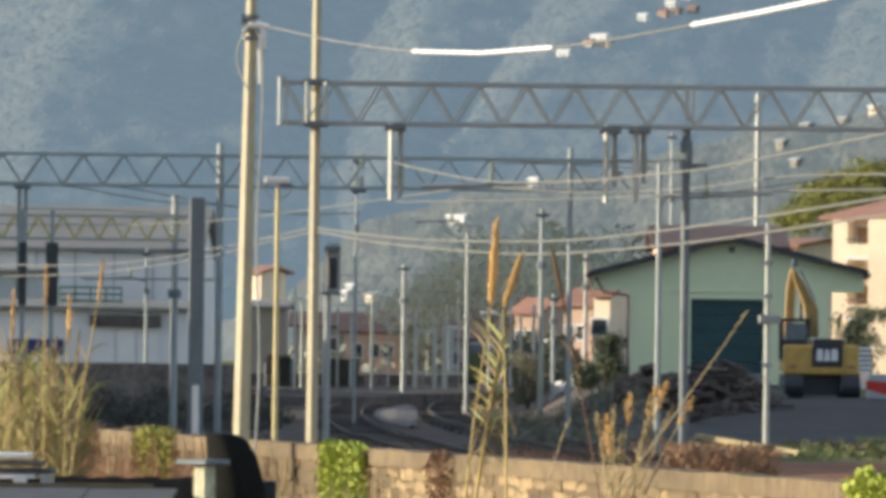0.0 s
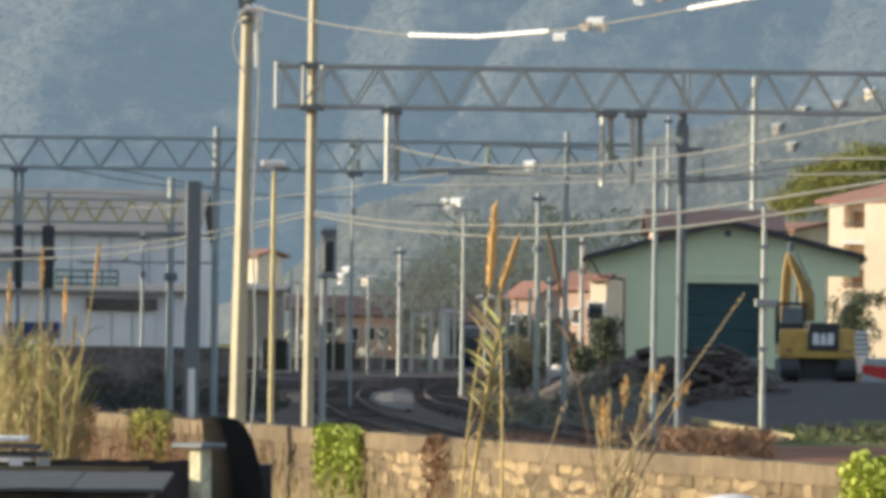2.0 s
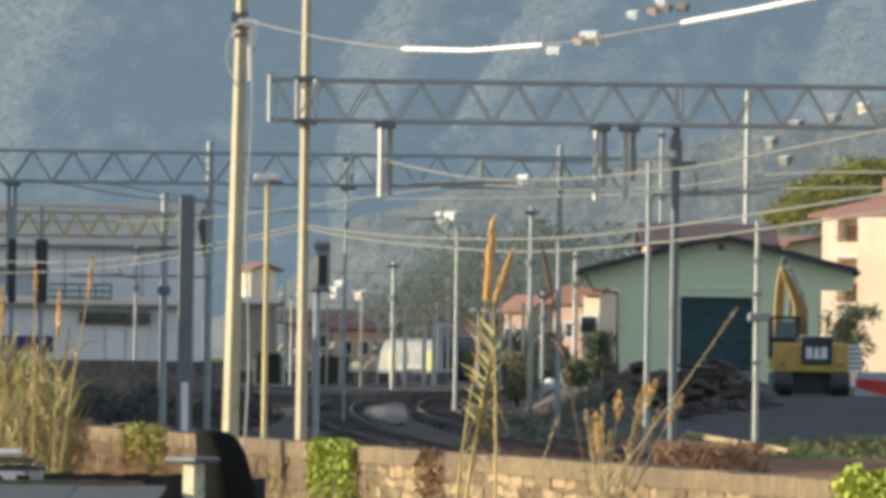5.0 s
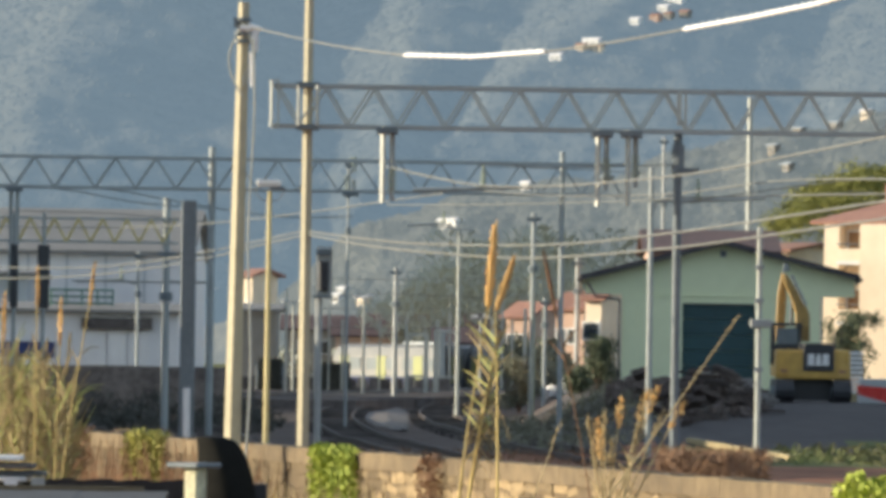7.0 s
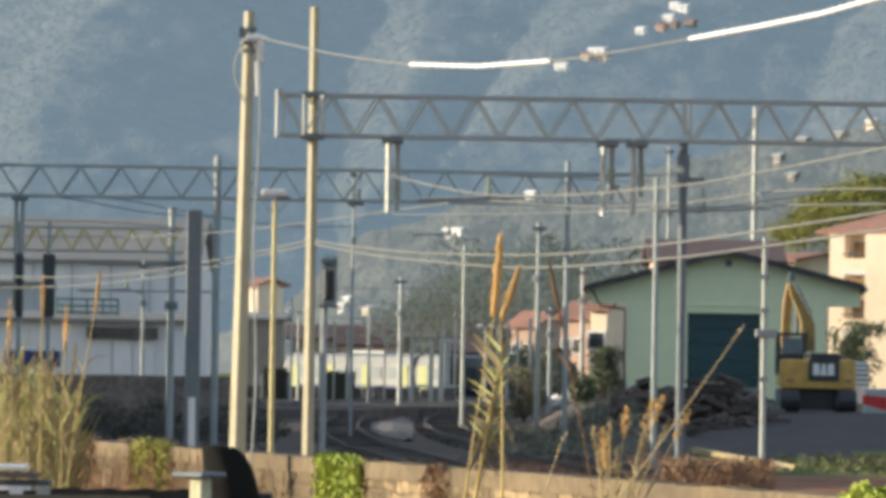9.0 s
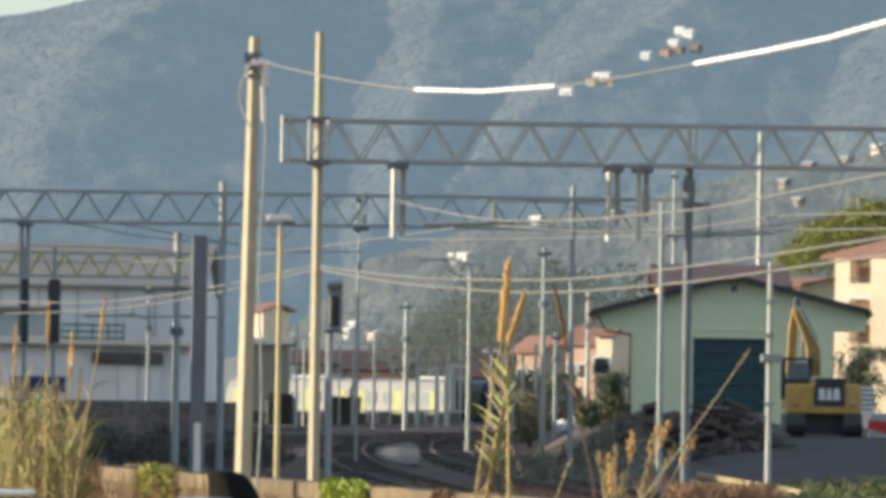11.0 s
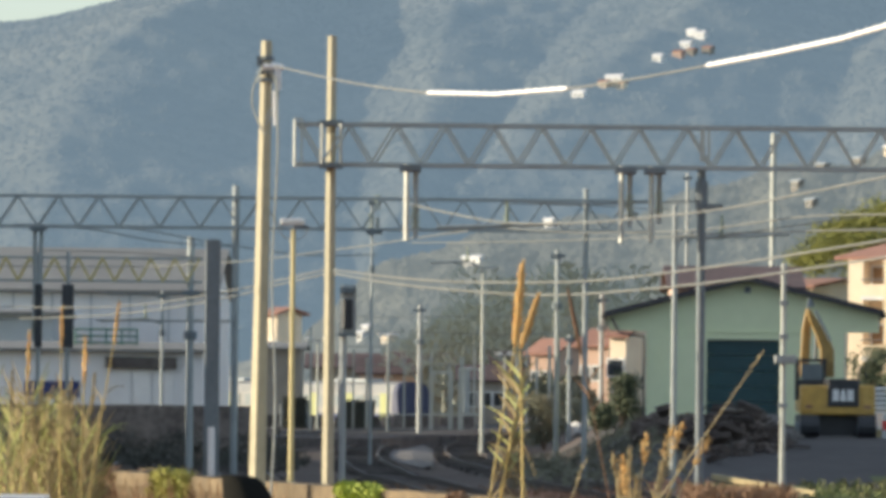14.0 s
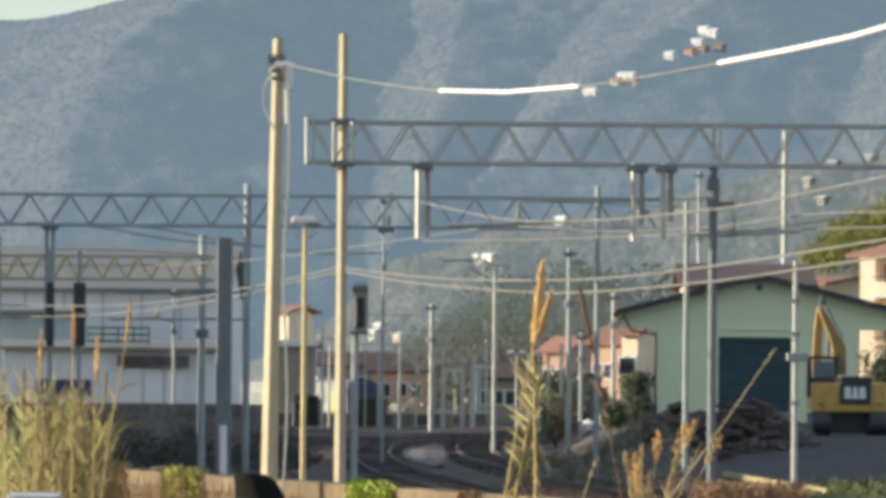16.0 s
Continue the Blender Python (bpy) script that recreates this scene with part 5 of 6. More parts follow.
def build_trees():
    rng = random.Random(12)
    # umbrella pine
    x, y = 23.738, 345.0
    t = thing("umbrella_pine", (x, y, 0), "broad umbrella pine with a flat yellow-green crown", "tree")
    top = 13.75
    bm = B()
    rod(bm, (0, 0, -0.2), (0.2, 0, top - 3.2), 0.35, 0.22, 12)
    part("trunk", bm, M["bark"], t)
    for i in range(9):
        a = i * 0.7
        bm = B()
        tube(bm, [(0.2, 0, top - 3.8), (0.2 + 1.4 * math.cos(a), 1.4 * math.sin(a), top - 2.9), (0.2 + 3.2 * math.cos(a), 3.2 * math.sin(a), top - 2.1)], [0.14, 0.1, 0.04], 7)
        part("limb", bm, M["bark"], t)
    bm = B()
    clumps = []
    for i in range(210):
        a, r = rng.uniform(0, 6.28), rng.random() ** 0.5 * 5.5
        clumps.append((r * math.cos(a), r * math.sin(a), top - 0.25 - 0.105 * r * r - rng.uniform(0, 1.3)))
    for c in clumps:
        tufts(bm, 170, lambda q: (c[0] + q.gauss(0, 0.42), c[1] + q.gauss(0, 0.42), c[2] + q.gauss(0, 0.2)), 0.15, rng, 0.35)
    part("crown", bm, M["pine"], t)
    # bushes
    for p, w, h, m, lab in (((6.9, 262, 2.75), 0.6, 1.2, "bush", "dark evergreen bush beside the shed"), ((17.5, 268, 3.3), 1.3, 2.6, "bush", "green bush behind the excavator"),
                            ((4.105, 300, 2.0), 0.9, 0.9, "scrub", "low scrub beyond the siding"), ((6.226, 270, 1.6), 0.45, 0.5, "bush", "low scrub beyond the siding")):
        x, y = p[0], p[1]
        g = ground_z(x, y)
        b = thing("bush", (x, y, g), lab, "bush", "bushes")
        zt = max(p[2] - g + h * 0.5, 1.0)
        bm = B()
        for i in range(4):
            tube(bm, [(0, 0, -0.1), (rng.uniform(-0.3, 0.3), rng.uniform(-0.3, 0.3), zt * 0.5), (rng.uniform(-0.5, 0.5), rng.uniform(-0.4, 0.4), zt * 0.85)], [0.05, 0.035, 0.015], 5)
        part("stem", bm, M["bark"], b)
        bm = B()
        for i in range(int(26 * max(1.0, w * w))):
            c = (rng.gauss(0, w * 0.38), rng.gauss(0, w * 0.38), zt * rng.uniform(0.25, 1.0))
            tufts(bm, 70, lambda q: (c[0] + q.gauss(0, 0.2), c[1] + q.gauss(0, 0.2), c[2] + q.gauss(0, 0.16)), 0.16, rng, 0.35)
        part("foliage", bm, M[m], b)
    # belts of bare trees at the foot of the slope
    bm = B()
    for i in range(330):
        y = rng.uniform(490, 900)
        x = rng.uniform(-0.0085, 0.030) * y
        h = (6.0 + 7.0 * ease((x / y + 0.0095) / 0.012)) * rng.uniform(0.55, 1.0)
        rod(bm, (x, y, 0), (x, y, h * 0.7), 0.10, 0.04, 4)
        for k in range(240):
            a, r, z = rng.uniform(0, 6.28), rng.random() ** 0.5 * 2.6, rng.uniform(0.25, 1.0)
            r *= 1.3 * math.sin(math.pi * min(0.98, z * 0.85))
            c = Vector((x + r * math.cos(a), y + r * math.sin(a), h * z))
            d = Vector((math.cos(a), math.sin(a), 1.1)) * rng.uniform(0.25, 0.55)
            v = [bm.verts.new(q) for q in (c, c + d * 0.5 + Vector((0.13, 0.13, 0)), c + d, c + d * 0.5 - Vector((0.13, 0.13, 0)))]
            bm.faces.new(v)
    tufts(bm, 9000, lambda q: (lambda u, yy: (u * yy, yy, 3.2 * q.random() ** 1.5))(q.uniform(-0.03, 0.035), q.uniform(500, 640)), 0.6, rng, 0.35)
    solo("bare_woods", bm, M["bare_wood"], "belt of grey-brown leafless trees beyond the station", "woods", "stuff")


# ---- reeds and wall plants ----
def cane(bm, p, q, r, bend=0.0, n=7):
    p, q = Vector(p), Vector(q)
    tube(bm, [p.lerp(q, i / n) + Vector((bend * math.sin(math.pi * i / n), 0, 0)) for i in range(n + 1)], [r * (1 - 0.55 * i / n) for i in range(n + 1)], 5)


def blade(bm, p, d, w, sag):
    """A long arching leaf with a keel."""
    p, d = Vector(p), Vector(d)
    side = d.cross(Vector((0, 1, 0.2))).normalized()
    side = side * 0.72 + Vector((0, 0.69 if side.x < 0 else -0.69, 0))      # leaves turn to the light
    rows = []
    for i in range(6):
        u = i / 5
        c = p + d * u + Vector((0, 0, -sag * u * u))
        ww = w * (0.6 + 1.2 * u) * (1 - u) + 0.004
        rows.append([bm.verts.new(c - side * ww), bm.verts.new(c + Vector((0, 0.012, -0.006))), bm.verts.new(c + side * ww)])
    for a, b in zip(rows, rows[1:]):
        for k in range(2):
            bm.faces.new((a[k], a[k + 1], b[k + 1], b[k]))


def plume_mesh(length, width, rng, n=170):
    bm = B()
    for i in range(n):
        u = rng.random()
        r = width * (0.25 + math.sin(math.pi * min(1, u * 0.9 + 0.1))) * 0.5
        a = rng.uniform(0, 6.28)
        c = Vector((r * math.cos(a) * rng.random(), r * math.sin(a) * rng.random(), u * length))
        d = Vector((0.35 * math.cos(a) * width, 0.35 * math.sin(a) * width, length * rng.uniform(0.1, 0.2)))
        s = Vector((-math.sin(a), math.cos(a), 0)) * rng.uniform(0.006, 0.014)
        v = [bm.verts.new(q) for q in (c, c + d * 0.5 + s, c + d, c + d * 0.5 - s)]
        bm.faces.new(v)
    return bm


def reed(at, height, lean, rng, leaves=8, plume=True, m="cane", leaf_m="straw", leaf_len=0.7, label="tall dry giant reed with a feathery head", group="reeds"):
    """One cane from the ground; lean: metres by which its head stands off."""
    t = thing("giant_reed", at, label, "reed", group)
    q = Vector((lean, rng.uniform(-0.2, 0.2), height))
    bm = B()
    cane(bm, (0, 0, -0.1), q, 0.017, -lean * 0.12)
    part("stalk", bm, M[m], t)
    for i in range(leaves):
        u = 0.45 + 0.5 * (i + rng.random()) / leaves
        s = rng.choice((-1, 1))
        bm = B()
        blade(bm, q * u, (s * leaf_len * rng.uniform(0.1, 0.55), rng.uniform(-0.3, 0.3), leaf_len * rng.uniform(0.6, 1.1)), 0.013, leaf_len * rng.uniform(0.0, 0.55))
        part("leaf", bm, M[leaf_m], t)
    if plume:
        p = part("plume", plume_mesh(rng.uniform(0.4, 0.55), 0.04, rng, 100), M["straw" if m == "straw" else "plume"], t)
        p.matrix_basis = Matrix.Translation(q) @ Vector((lean * 0.8, 0, height)).to_track_quat("Z", "Y").to_matrix().to_4x4() @ pose(0, 0, -0.12)
    return t


SWAYING = []


def build_reeds():
    rng = random.Random(21)
    # bank of reeds at the wall's far end
    for i in range(66):
        u = rng.random()
        px = rng.uniform(-1.0, 1.0)
        x = -4.818 + rng.uniform(-0.85, 0.42)
        edge = (x - -5.293) / (-4.14 - -5.293)
        h = (2.876 - 0.75 * max(0, edge) ** 1.5 * 1.0 - rng.random() * 0.9)
        reed((x, 76 + rng.uniform(-1.5, 1.5), 0), max(1.5, h), rng.uniform(-0.1, 0.3), rng, 14, rng.random() < 0.35, "straw", "reed_leaf" if rng.random() < 0.4 else "straw", 0.6, "dry straw-coloured reed in a dense bank", "reed bank")
    for (x, y, z), ln in (((-4.63, 74, 3.667), 0.0), ((-4.01, 74, 3.708), 0.42), ((-4.36, 74, 3.222), 0.05), ((-5.034, 74, 3.266), 0.1)):
        reed((x - ln, y, 0), z - 0.3, ln, rng, 3, True, "cane", "straw", 0.4, "tall single cane with an orange feathery head", "reed bank")
    # the pair of tall plumes in the middle, and the leafy shoot
    # tip; foot, and where the plume begins; how far it swings, width and kind of the plume
    for (x, y, z), (bx, qx, qz), sway, w, pm in (((0.6, 72, 4.246), (0.22, 0.555, 3.31), 1.0, 0.08, "plume"), ((0.872, 70.8, 3.872), (0.73, 0.68, 3.26), 0.15, 0.065, "plume"), ((1.27, 73.4, 3.97), (2.05, 1.43, 3.22), 0.02, 0.035, "twig")):
        t = thing("giant_reed", (bx, y, 0), "tall cane with a slender orange plume", "reed", "middle reeds")
        q = Vector((qx - bx, 0, qz))
        d = Vector((x - qx, 0, z - qz))
        bm = B()
        cane(bm, (0, 0, -0.1), q, 0.022 if pm == "plume" else 0.012, -0.05 if qx > bx else 0.03)
        part("stalk", bm, M["cane" if pm == "plume" else "twig"], t)
        p = part("plume", plume_mesh(d.length * 0.93, w, rng, 420), M[pm], t)
        p.matrix_basis = Matrix.Translation(q) @ d.to_track_quat("Z", "Y").to_matrix().to_4x4()
        for k in range(3):
            bm = B()
            blade(bm, q * (0.8 + 0.05 * k), (0.2 * (-1) ** k, 0, 0.35), 0.018, 0.12)
            part("leaf", bm, M["straw" if pm == "plume" else "twig"], t)
        SWAYING.append((t, sway))
    x, y = 0.313, 71.5
    t = thing("giant_reed", (x, y, 0), "leafy green-gold reed shoot with two ranks of leaves", "reed", "middle reeds")
    q = Vector((0.7 - x, 0, 3.013))
    bm = B()
    cane(bm, (0, 0, -0.1), q, 0.03, -0.06)
    part("stalk", bm, M["cane"], t)
    for i in range(26):
        u = 0.62 + 0.36 * i / 26
        s = -1 if i % 2 else 1
        bm = B()
        ln = (0.40 if s < 0 else 0.24) * rng.uniform(0.75, 1.15)
        blade(bm, q * u, (s * ln * rng.uniform(0.4, 0.75) - 0.04, rng.uniform(-0.1, 0.1), ln * rng.uniform(0.6, 1.0)), rng.uniform(0.02, 0.034), rng.uniform(0.02, 0.1))
        part("leaf", bm, M["reed_leaf" if i % 3 else "straw"], t)
    for i in range(34):
        s = rng.choice((-1, 1))
        bm = B()
        blade(bm, q * rng.uniform(0.5, 0.78), (s * rng.uniform(0.08, 0.3), rng.uniform(-0.1, 0.1), rng.uniform(-0.1, 0.2)), 0.02, rng.uniform(0.3, 0.55))
        part("leaf", bm, M["straw"], t)
    SWAYING.append((t, 0.7))
    # dry clump near the yard end: heads that fan out from one root, and how thick each is
    root = Vector((2.02, 72.0, 0))
    for hx, hz, fat in ((1.765, 2.08, 0.05), (1.86, 2.0, 0.09), (1.98, 2.17, 0.05), (1.93, 1.86, 0.10), (2.19, 2.28, 0.085), (2.26, 1.95, 0.05), (2.45, 2.37, 0.11), (2.54, 2.47, 0.075), (2.36, 2.16, 0.06), (2.62, 2.2, 0.05), (2.815, 2.29, 0.08), (2.06, 1.78, 0.06), (1.84, 1.72, 0.06)):
        t = thing("giant_reed", root + Vector((rng.uniform(-0.06, 0.06), rng.uniform(-0.3, 0.3), 0)), "short dry reed with a tan seed head", "reed", "dry clump")
        q = Vector((hx - root.x, 0, hz))
        bm = B()
        pts = [Vector((q.x * (k / 7) ** (1.7 if hx > 2.3 else 1.3), 0, q.z * (k / 7) ** 0.95)) for k in range(8)]
        tube(bm, pts, [0.014 - 0.001 * k for k in range(8)], 5)
        part("stalk", bm, M["straw"], t)
        p = part("seed_head", plume_mesh(0.26 + fat, fat, rng, 70), M["plume" if fat > 0.07 else "straw"], t)
        p.matrix_basis = Matrix.Translation(pts[6]) @ (pts[7] - pts[5]).to_track_quat("Z", "Y").to_matrix().to_4x4()
        for k in range(4):
            bm = B()
            blade(bm, pts[3 + k % 3], (rng.uniform(-0.22, 0.25), rng.uniform(-0.1, 0.1), rng.uniform(0.15, 0.45)), 0.012, rng.uniform(0, 0.25))
            part("leaf", bm, M["straw"], t)
    for a, b, r in (((2.727, 71, 2.32), (3.429, 71, 3.292), 0.016), ((1.085, 71, 1.167), (1.405, 71, 1.962), 0.011)):
        a, b = Vector(a), Vector(b)
        foot = a + (a - b) * (a.z / (b.z - a.z))
        t = thing("dead_cane", foot, "long dead cane leaning over the wall", "reed", "dead canes")
        bm = B()
        cane(bm, (0, 0, 0), b - foot, r, 0.05)
        part("stalk", bm, M["straw"], t)
        p = part("head", plume_mesh(0.3, 0.03, rng, 24), M["straw"], t)
        p.matrix_basis = Matrix.Translation((b - foot) * 0.9) @ (b - foot).to_track_quat("Z", "Y").to_matrix().to_4x4()
    # grass stems before the wall
    bm = B()
    for i in range(300):
        k = rng.uniform(0.52, 0.97)
        p = WALL_A.lerp(WALL_B, k) + Vector((-0.964, -0.266, 0)) * rng.uniform(0.5, 2.2)
        z = rng.uniform(0.5, 0.95)
        blade(bm, (p.x, p.y, 0), (rng.uniform(-0.25, 0.25), 0, z), 0.014, rng.uniform(-0.1, 0.1))
    solo("dry_grass", bm, M["straw"], "dry golden grass stems in front of the wall", "grass", "stuff")

    bm = B()
    for i in range(520):
        k = rng.uniform(0.10, 0.50)
        p = WALL_A.lerp(WALL_B, k) + Vector((-0.964, -0.266, 0)) * rng.uniform(0.3, 1.2)
        blade(bm, (p.x, p.y, 0), (rng.uniform(-0.3, 0.3), 0, rng.uniform(0.7, 1.38)), 0.013, rng.uniform(-0.1, 0.12))
    solo("dry_stalks", bm, M["twig"], "dry brown weed stalks standing against the wall", "weeds", "stuff")

    for i in range(16):
        x, y = rng.uniform(-6.747, -4.922), rng.uniform(119, 130)
        ln = rng.uniform(0.7, 1.8) * rng.choice((-1, 1))
        h = rng.uniform(1.3, 2.1)
        t = thing("bramble", (x, y, 0), "bare arching bramble stem behind the wall", "bramble", "brambles")
        bm = B()
        tube(bm, [(ln * k / 8, 0.1 * k, h * math.sin(math.pi * (0.12 + 0.7 * k / 8)) - h * math.sin(math.pi * 0.12)) for k in range(9)], [0.016 - 0.0012 * k for k in range(9)], 5)
        part("stem", bm, M["straw" if i % 3 == 0 else "twig"], t)
    # climbers hanging on the wall: share of the way along, length, depth below the crown
    d = (WALL_B - WALL_A).normalized()
    out = Vector((-0.964, -0.266, 0))
    # The short brown one at 0.63 is added for a dark patch on the stones.
    for k, ln, low, up, m, lab, n in ((0.550, 2.55, 1.15, 0.03, "ivy", "bright green ivy hanging over the stone wall", 3600), (0.364, 2.9, 0.85, 0.06, "yellow_ivy", "yellow-green climber on the stone wall", 1700),
                                      (0.905, 2.2, 0.9, 0.12, "ivy", "bright green bush at the end of the wall", 1800), (0.19, 4.6, 0.8, 0.05, "twig", "dry brown creeper over the wall", 1500), (0.27, 3.5, 0.9, 0.02, "twig", "dry brown creeper over the wall", 1400), (0.63, 1.1, 1.1, 0.0, "twig", "dry brown creeper over the wall", 480)):
        c = WALL_A.lerp(WALL_B, k)
        bm = B()
        size = 0.085 if "ivy" in m else 0.14

        def spot(r):
            s = r.uniform(-0.5, 0.5) * ln
            z = WALL_TOP + up - low * r.random() ** 1.2
            o = 0.25 + 0.16 * r.random() if z < WALL_TOP else r.uniform(0.1, 0.32)
            return c + d * s + out * o + Vector((0, 0, z + 0.05 * math.sin(s * 5)))
        tufts(bm, n, spot, size, rng, 0.4 if "ivy" in m else 0.12)
        solo("wall_creeper", bm, M[m], lab, "climbing plant", "stuff")


# ---- huts and tarpaulin by the street ----
def build_foreground():
    d = 58.0
    h = thing("garden_hut", (-3.406, d, 0), "low hut with a weathered grey sheet roof", "hut")
    x0, x1 = -3.2, -2.475 - -3.406
    zr = 1.394
    bm = B()
    box(bm, ((x0 + x1) / 2, 0.4, zr / 2 - 0.1), (x1 - x0 - 0.3, 1.6, zr))
    part("wall", bm, M["rubble"], h)
    for i in range(10):
        bm = B()
        w = (x1 - x0) / 10
        box(bm, (x0 + w * (i + 0.5), 0.2, zr + 0.004 * (i % 2)), (w + 0.03, 2.6, 0.035))
        s = part("roof_sheet", bm, M["sheet"], h)
        s.rotation_euler = (radians(2.2), 0, 0)
    bm = B()
    box(bm, ((x0 + x1) / 2 - 0.12, 1.5, zr + 0.09), (x1 - x0 - 0.2, 0.12, 0.05))
    part("ridge_board", bm, M["coping"], h)
    # dark fence behind it
    f = thing("board_fence", (-3.191, 66.0, 0), "dark stained board fence in shade", "fence")
    zt = 1.429
    for i in range(14):
        bm = B()
        box(bm, (-0.85 + i * 0.13, 0.015 * (i % 2), zt / 2 + 0.01 * (i % 3)), (0.15, 0.03, zt))
        part("board", bm, M["dark_board"], f)
    # pale stacked slabs and a small white post
    s = thing("slab_stack", (-4.363, 64.0, 0), "stack of pale slabs and boards beside the fence", "stack")
    for z, w, m, dx in ((1.685, 0.5, "white", -0.02), (1.605, 0.62, "rubble", 0.05), (1.531, 0.7, "sheet", 0.12), (1.48, 0.6, "white", 0.0)):
        bm = B()
        box(bm, (dx, 0, z), (w, 0.8, 0.045))
        soften(bm, 0.01, 1)
        part("slab", bm, M[m], s)
    bm = B()
    box(bm, (0.1, 0.1, 1.445 / 2), (0.55, 0.6, 1.445))
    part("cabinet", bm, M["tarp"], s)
    for px in (-4.208, -3.938):
        bm = B()
        box(bm, (px - -4.363, -0.5, 1.502 / 2), (0.13, 0.12, 1.502))
        part("post", bm, M["white"] if px < -4.1 else M["galv"], s)
    # covered round form with its lit post
    t = thing("tarpaulin_cover", (-1.898, 60.0, 0), "dark grey-green tarpaulin over a rounded load", "tarpaulin")
    top = 1.982
    bm = B()
    n, rings = 20, 14
    g = []
    for j in range(rings + 1):
        v = j / rings
        row = []
        for i in range(n):
            a = 2 * math.pi * i / n
            r = (0.30 * math.cos(v * 1.35) ** 0.55) * (1 + 0.05 * math.sin(a * 5 + v * 4))
            row.append(bm.verts.new((r * math.cos(a) - 0.2 * v ** 2.2, 0.4 * r / 0.3 * math.sin(a), top * (0.02 + 0.98 * math.sin(v * 1.5708) ** 0.8))))
        g.append(row)
    for a, b in zip(g, g[1:]):
        for i in range(n):
            bm.faces.new((a[i], a[(i + 1) % n], b[(i + 1) % n], b[i]))
    bm.faces.new(g[-1])
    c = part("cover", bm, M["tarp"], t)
    for p in c.data.polygons:
        p.use_smooth = True
    bm = B()
    box(bm, (0.22, 0.55, 1.533 / 2), (0.22, 0.3, 1.533))
    part("dark_crate", bm, M["black"], t)
    p = thing("gate_post", (-2.194, 59.0, 0), "pale gate post with a dark flat cap in raking sun", "post")
    p.rotation_euler.z = radians(-38)
    zt = 1.71
    bm = B()
    box(bm, (0, 0, zt / 2), (0.155, 0.155, zt))
    soften(bm, 0.015, 1)
    part("post", bm, M["pole_wash"], p)
    bm = B()
    box(bm, (-0.02, 0, zt + 0.02), (0.38, 0.36, 0.045))
    soften(bm, 0.012, 1)
    part("cap", bm, M["dark_steel"], p)
    bm = B()
    lid = thing("water_tank", (3.276, 70.0, 0), "white rounded plastic tank behind the street edge", "tank")
    zt = 1.073
    bmesh.ops.create_uvsphere(bm, u_segments=28, v_segments=14, radius=1.0, matrix=Matrix.Translation((0, 0, zt - 0.3)) @ Matrix.Diagonal((0.5, 0.5, 0.3, 1)))
    part("dome", bm, M["white"], lid)
    bm = B()
    rod(bm, (0, 0, 0), (0, 0, zt - 0.3), 0.5, None, 28)
    part("drum", bm, M["white"], lid)


def build_station_fence():
    f = thing("station_fence", (0, 384, 0.5), "low dark panel fence with a pale top rail on the platform", "fence")
    x0, x1 = -11.689, 1.051
    k = 18
    for i in range(k):
        w = (x1 - x0) / k
        bm = B()
        box(bm, (x0 + w * (i + 0.5), 0, 0.37 + 0.03 * (i % 3)), (w - 0.03, 0.06, 0.75))
        part("panel", bm, M["rubble"], f)
    bm = B()
    box(bm, (x0 + (x1 - x0) * 0.62, -0.08, 0.86), ((x1 - x0) * 0.72, 0.07, 0.08))
    part("top_rail", bm, M["pale_steel"], f, "pale top rail")
    for a, b, z in ((-6.954, -5.246, 1.45), (-10.643, -8.935, 1.5)):
        c = thing("relay_cabinet", ((a + b) / 2, 381, 0.5), "dark grey trackside relay cabinet", "cabinet", "relay cabinets")
        bm = B()
        box(bm, (0, 0, z / 2), (b - a, 0.8, z))
        soften(bm, 0.04, 1)
        part("body", bm, M["dark_steel"], c)
        bm = B()
        box(bm, (0, 0, z + 0.06), (b - a + 0.2, 1.0, 0.12))
        part("lid", bm, M["dark_steel"], c)


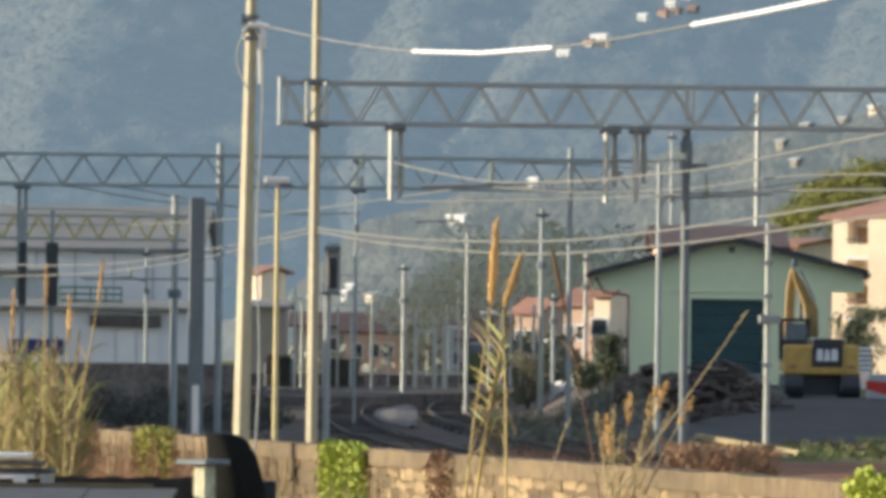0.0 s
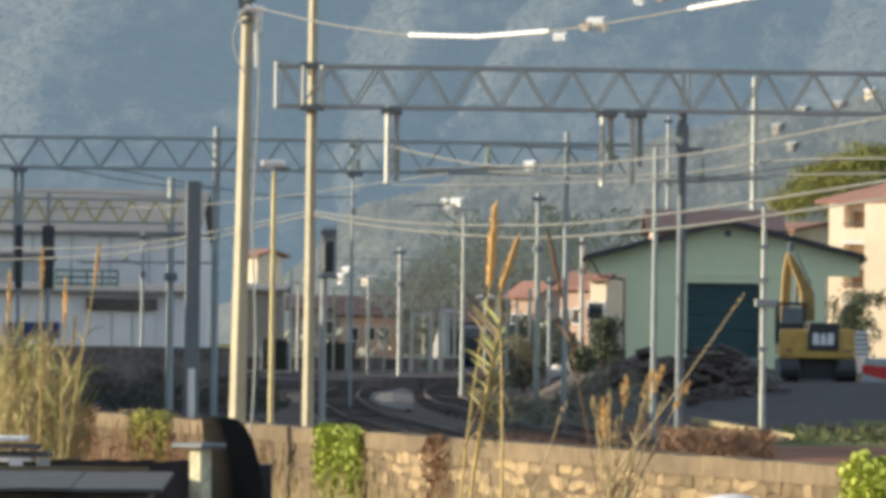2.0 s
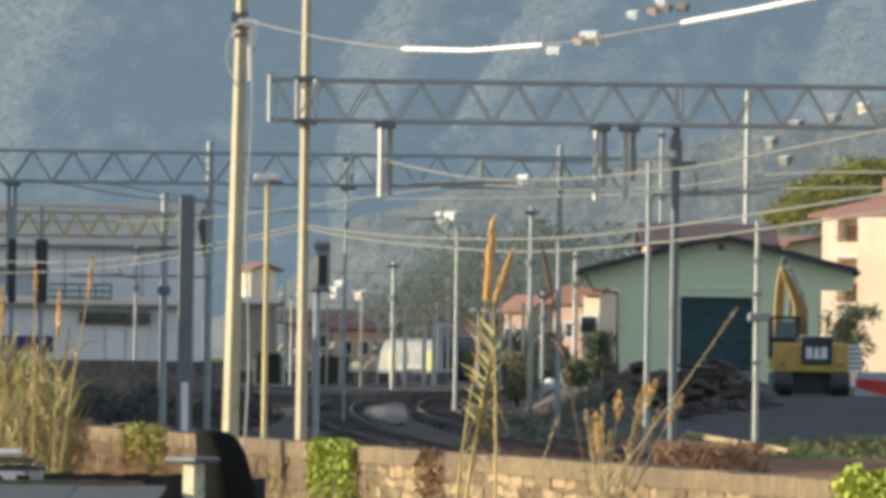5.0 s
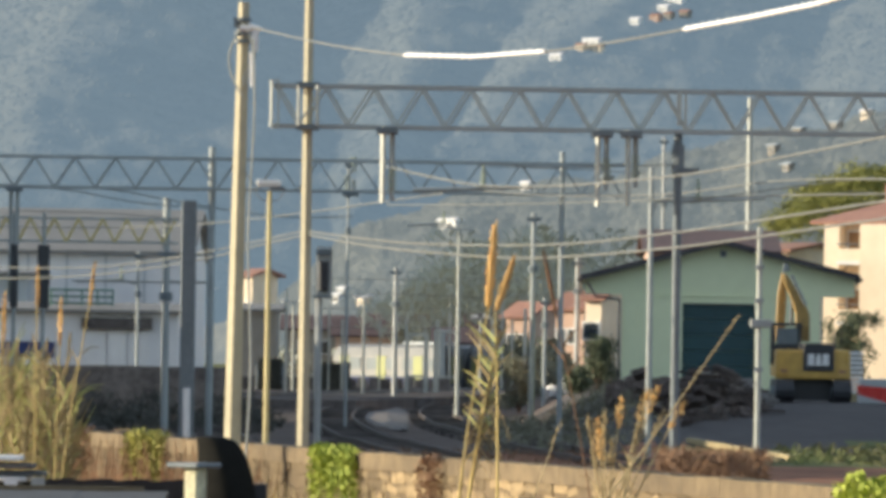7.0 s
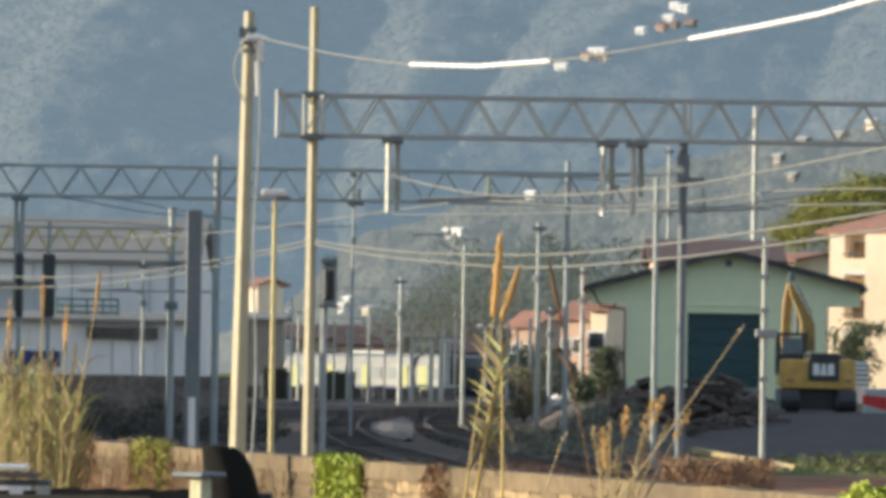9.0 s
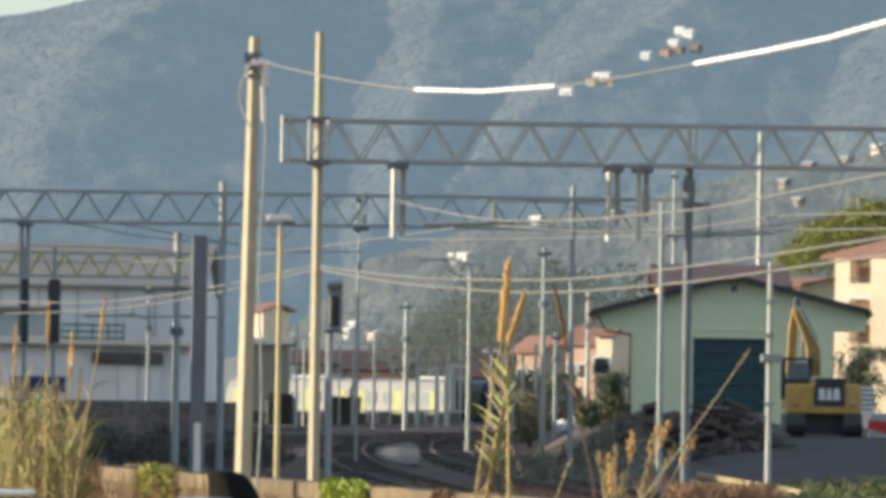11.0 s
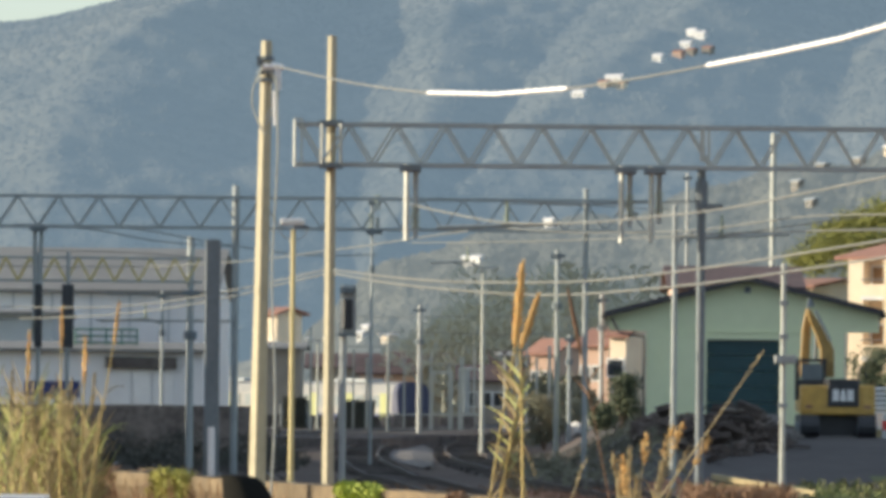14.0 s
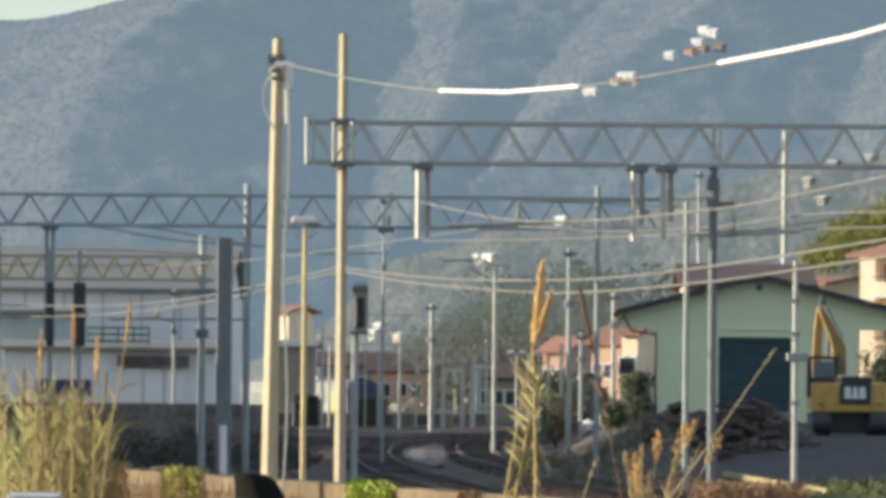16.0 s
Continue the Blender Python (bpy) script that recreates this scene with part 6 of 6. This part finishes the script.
def build_platform_things():
    for (x, y, z), w in (((-3.888, 352, 5.87), 0.75), ((-7.75, 350, 5.55), 0.95), ((2.9, 392, 5.1), 0.7)):
        t = thing("platform_lamp", (x, y, 0.5), "pale platform lamp with two flat heads in the sun", "lamp", "platform lamps")
        z -= 0.5
        bm = B()
        rod(bm, (0, 0, 0), (0, 0, z), 0.08, 0.06, 10)
        part("post", bm, M["pale_steel"], t)
        bm = B()
        bar(bm, (-w / 2, 0, z), (w / 2, 0, z), 0.06, 0.06)
        part("arm", bm, M["galv"], t)
        for sx in (-1, 1):
            bm = B()
            box(bm, (sx * w / 2, 0, z + 0.06), (0.42, 0.34, 0.2), 0, sx * 8)
            soften(bm, 0.05, 2)
            part("lamp_head", bm, M["lamp_glass"], t, "milky lamp head")
    # pale gate frames at the platform's end
    for x, y, w, h in ((-0.95, 371, 1.15, 3.5), (0.75, 374, 1.25, 3.7)):
        t = thing("platform_gate", (x, y, 0.5), "pale steel gate with a cross rail on the platform", "gate", "platform gates")
        for sx in (-1, 1):
            bm = B()
            box(bm, (sx * w / 2, 0, h / 2), (0.2, 0.2, h))
            part("upright", bm, M["pale_steel"], t)
        for zz in (0.95, h - 0.1):
            bm = B()
            box(bm, (0, 0, zz), (w, 0.12, 0.16))
            part("cross_rail", bm, M["pale_steel"], t)
    # clipped dark hedge blocks behind the posts
    rng = random.Random(51)
    for x0, x1, h in ((-6.9, -4.9, 1.75), (-10.4, -9.0, 1.9)):
        t = thing("clipped_hedge", ((x0 + x1) / 2, 378, 0.5), "dark clipped hedge on the platform", "hedge", "platform hedges")
        bm = B()
        box(bm, (0, 0, h / 2 - 0.05), (x1 - x0 - 0.15, 0.9, h - 0.1))
        part("core", bm, M["dark_hedge"], t)
        bm = B()
        tufts(bm, 1500, lambda q: (q.uniform(x0, x1) - (x0 + x1) / 2, q.uniform(-0.55, -0.42) if q.random() < 0.7 else q.uniform(-0.5, 0.5), h * q.random()), 0.13, rng, 0.4)
        part("leaves", bm, M["dark_hedge"], t)
    # dull low houses of the town behind the station
    for x, y, w, h, wall in ((-9.2, 520, 3.0, 4.6, "beige"), (-5.6, 505, 2.2, 4.1, "orange_wall"), (-3.0, 530, 2.6, 4.9, "beige"), (0.6, 540, 3.2, 4.3, "beige"), (4.4, 500, 2.4, 4.8, "orange_wall"), (2.0, 480, 1.8, 3.6, "beige")):
        house("town_house", "low dull house with a tiled roof among trees behind the station", x - w, x + w, y, y + 6, 0, h, 1.1, M[wall], M["old_tile"], [(-w * 0.5, h - 1.4), (w * 0.1, h - 1.4), (w * 0.6, h - 1.4)], (0.7, 1.0))


build_station_fence()
build_platform_things()
build_shed()
build_excavator()
build_yard()
train = build_train()
build_line_screen()
build_town()
build_shade_blocks()
build_trees()
build_reeds()
build_foreground()


# ---- what moves ----
def motions():
    way = TRAIN_B - TRAIN_A
    full = way.length
    turn = math.degrees(math.atan2(way.y, way.x))
    way.normalize()
    rows = []
    # seconds, share of the way that the front has run
    for t, u in ((0.0, 0.27), (1.5, 0.32), (2.5, 0.355), (4.0, 0.42), (5.0, 0.475), (6.2, 0.56), (7.5, 0.66), (8.5, 0.742), (9.7, 0.855), (11.0, 0.985), (12.0, 1.083), (13.0, 1.175), (14.0, 1.28), (15.0, 1.375), (16.0, 1.465)):
        p = TRAIN_A + way * ((u - 0.045) * full - TRAIN_LEN / 2)
        rows.append((t, pose(p.x, p.y, 0, 0, 0, turn)))
    walk(train, rows)
    # the middle reeds lean and swing in the wind
    for ob, k in SWAYING:
        base = ob.location.copy()
        walk(ob, [(t, pose(base.x, base.y, base.z, 0, a * k, 0)) for t, a in (
            (0.0, 0.0), (0.5, 0.3), (1.0, 0.5), (1.5, 0.6), (2.0, 0.4), (2.5, 0.5), (3.0, 0.4), (3.5, 0.3), (4.0, 0.7), (4.5, 0.9), (5.0, 1.1), (6.2, 0.8),
            (7.5, 1.2), (8.5, 1.0), (9.7, 1.4), (11.0, 1.5), (12.0, 1.2), (12.5, 1.4), (13.0, 1.7), (14.0, 1.6), (14.5, 1.9), (15.0, 2.2), (15.5, 2.5), (16.0, 2.9))])


motions()
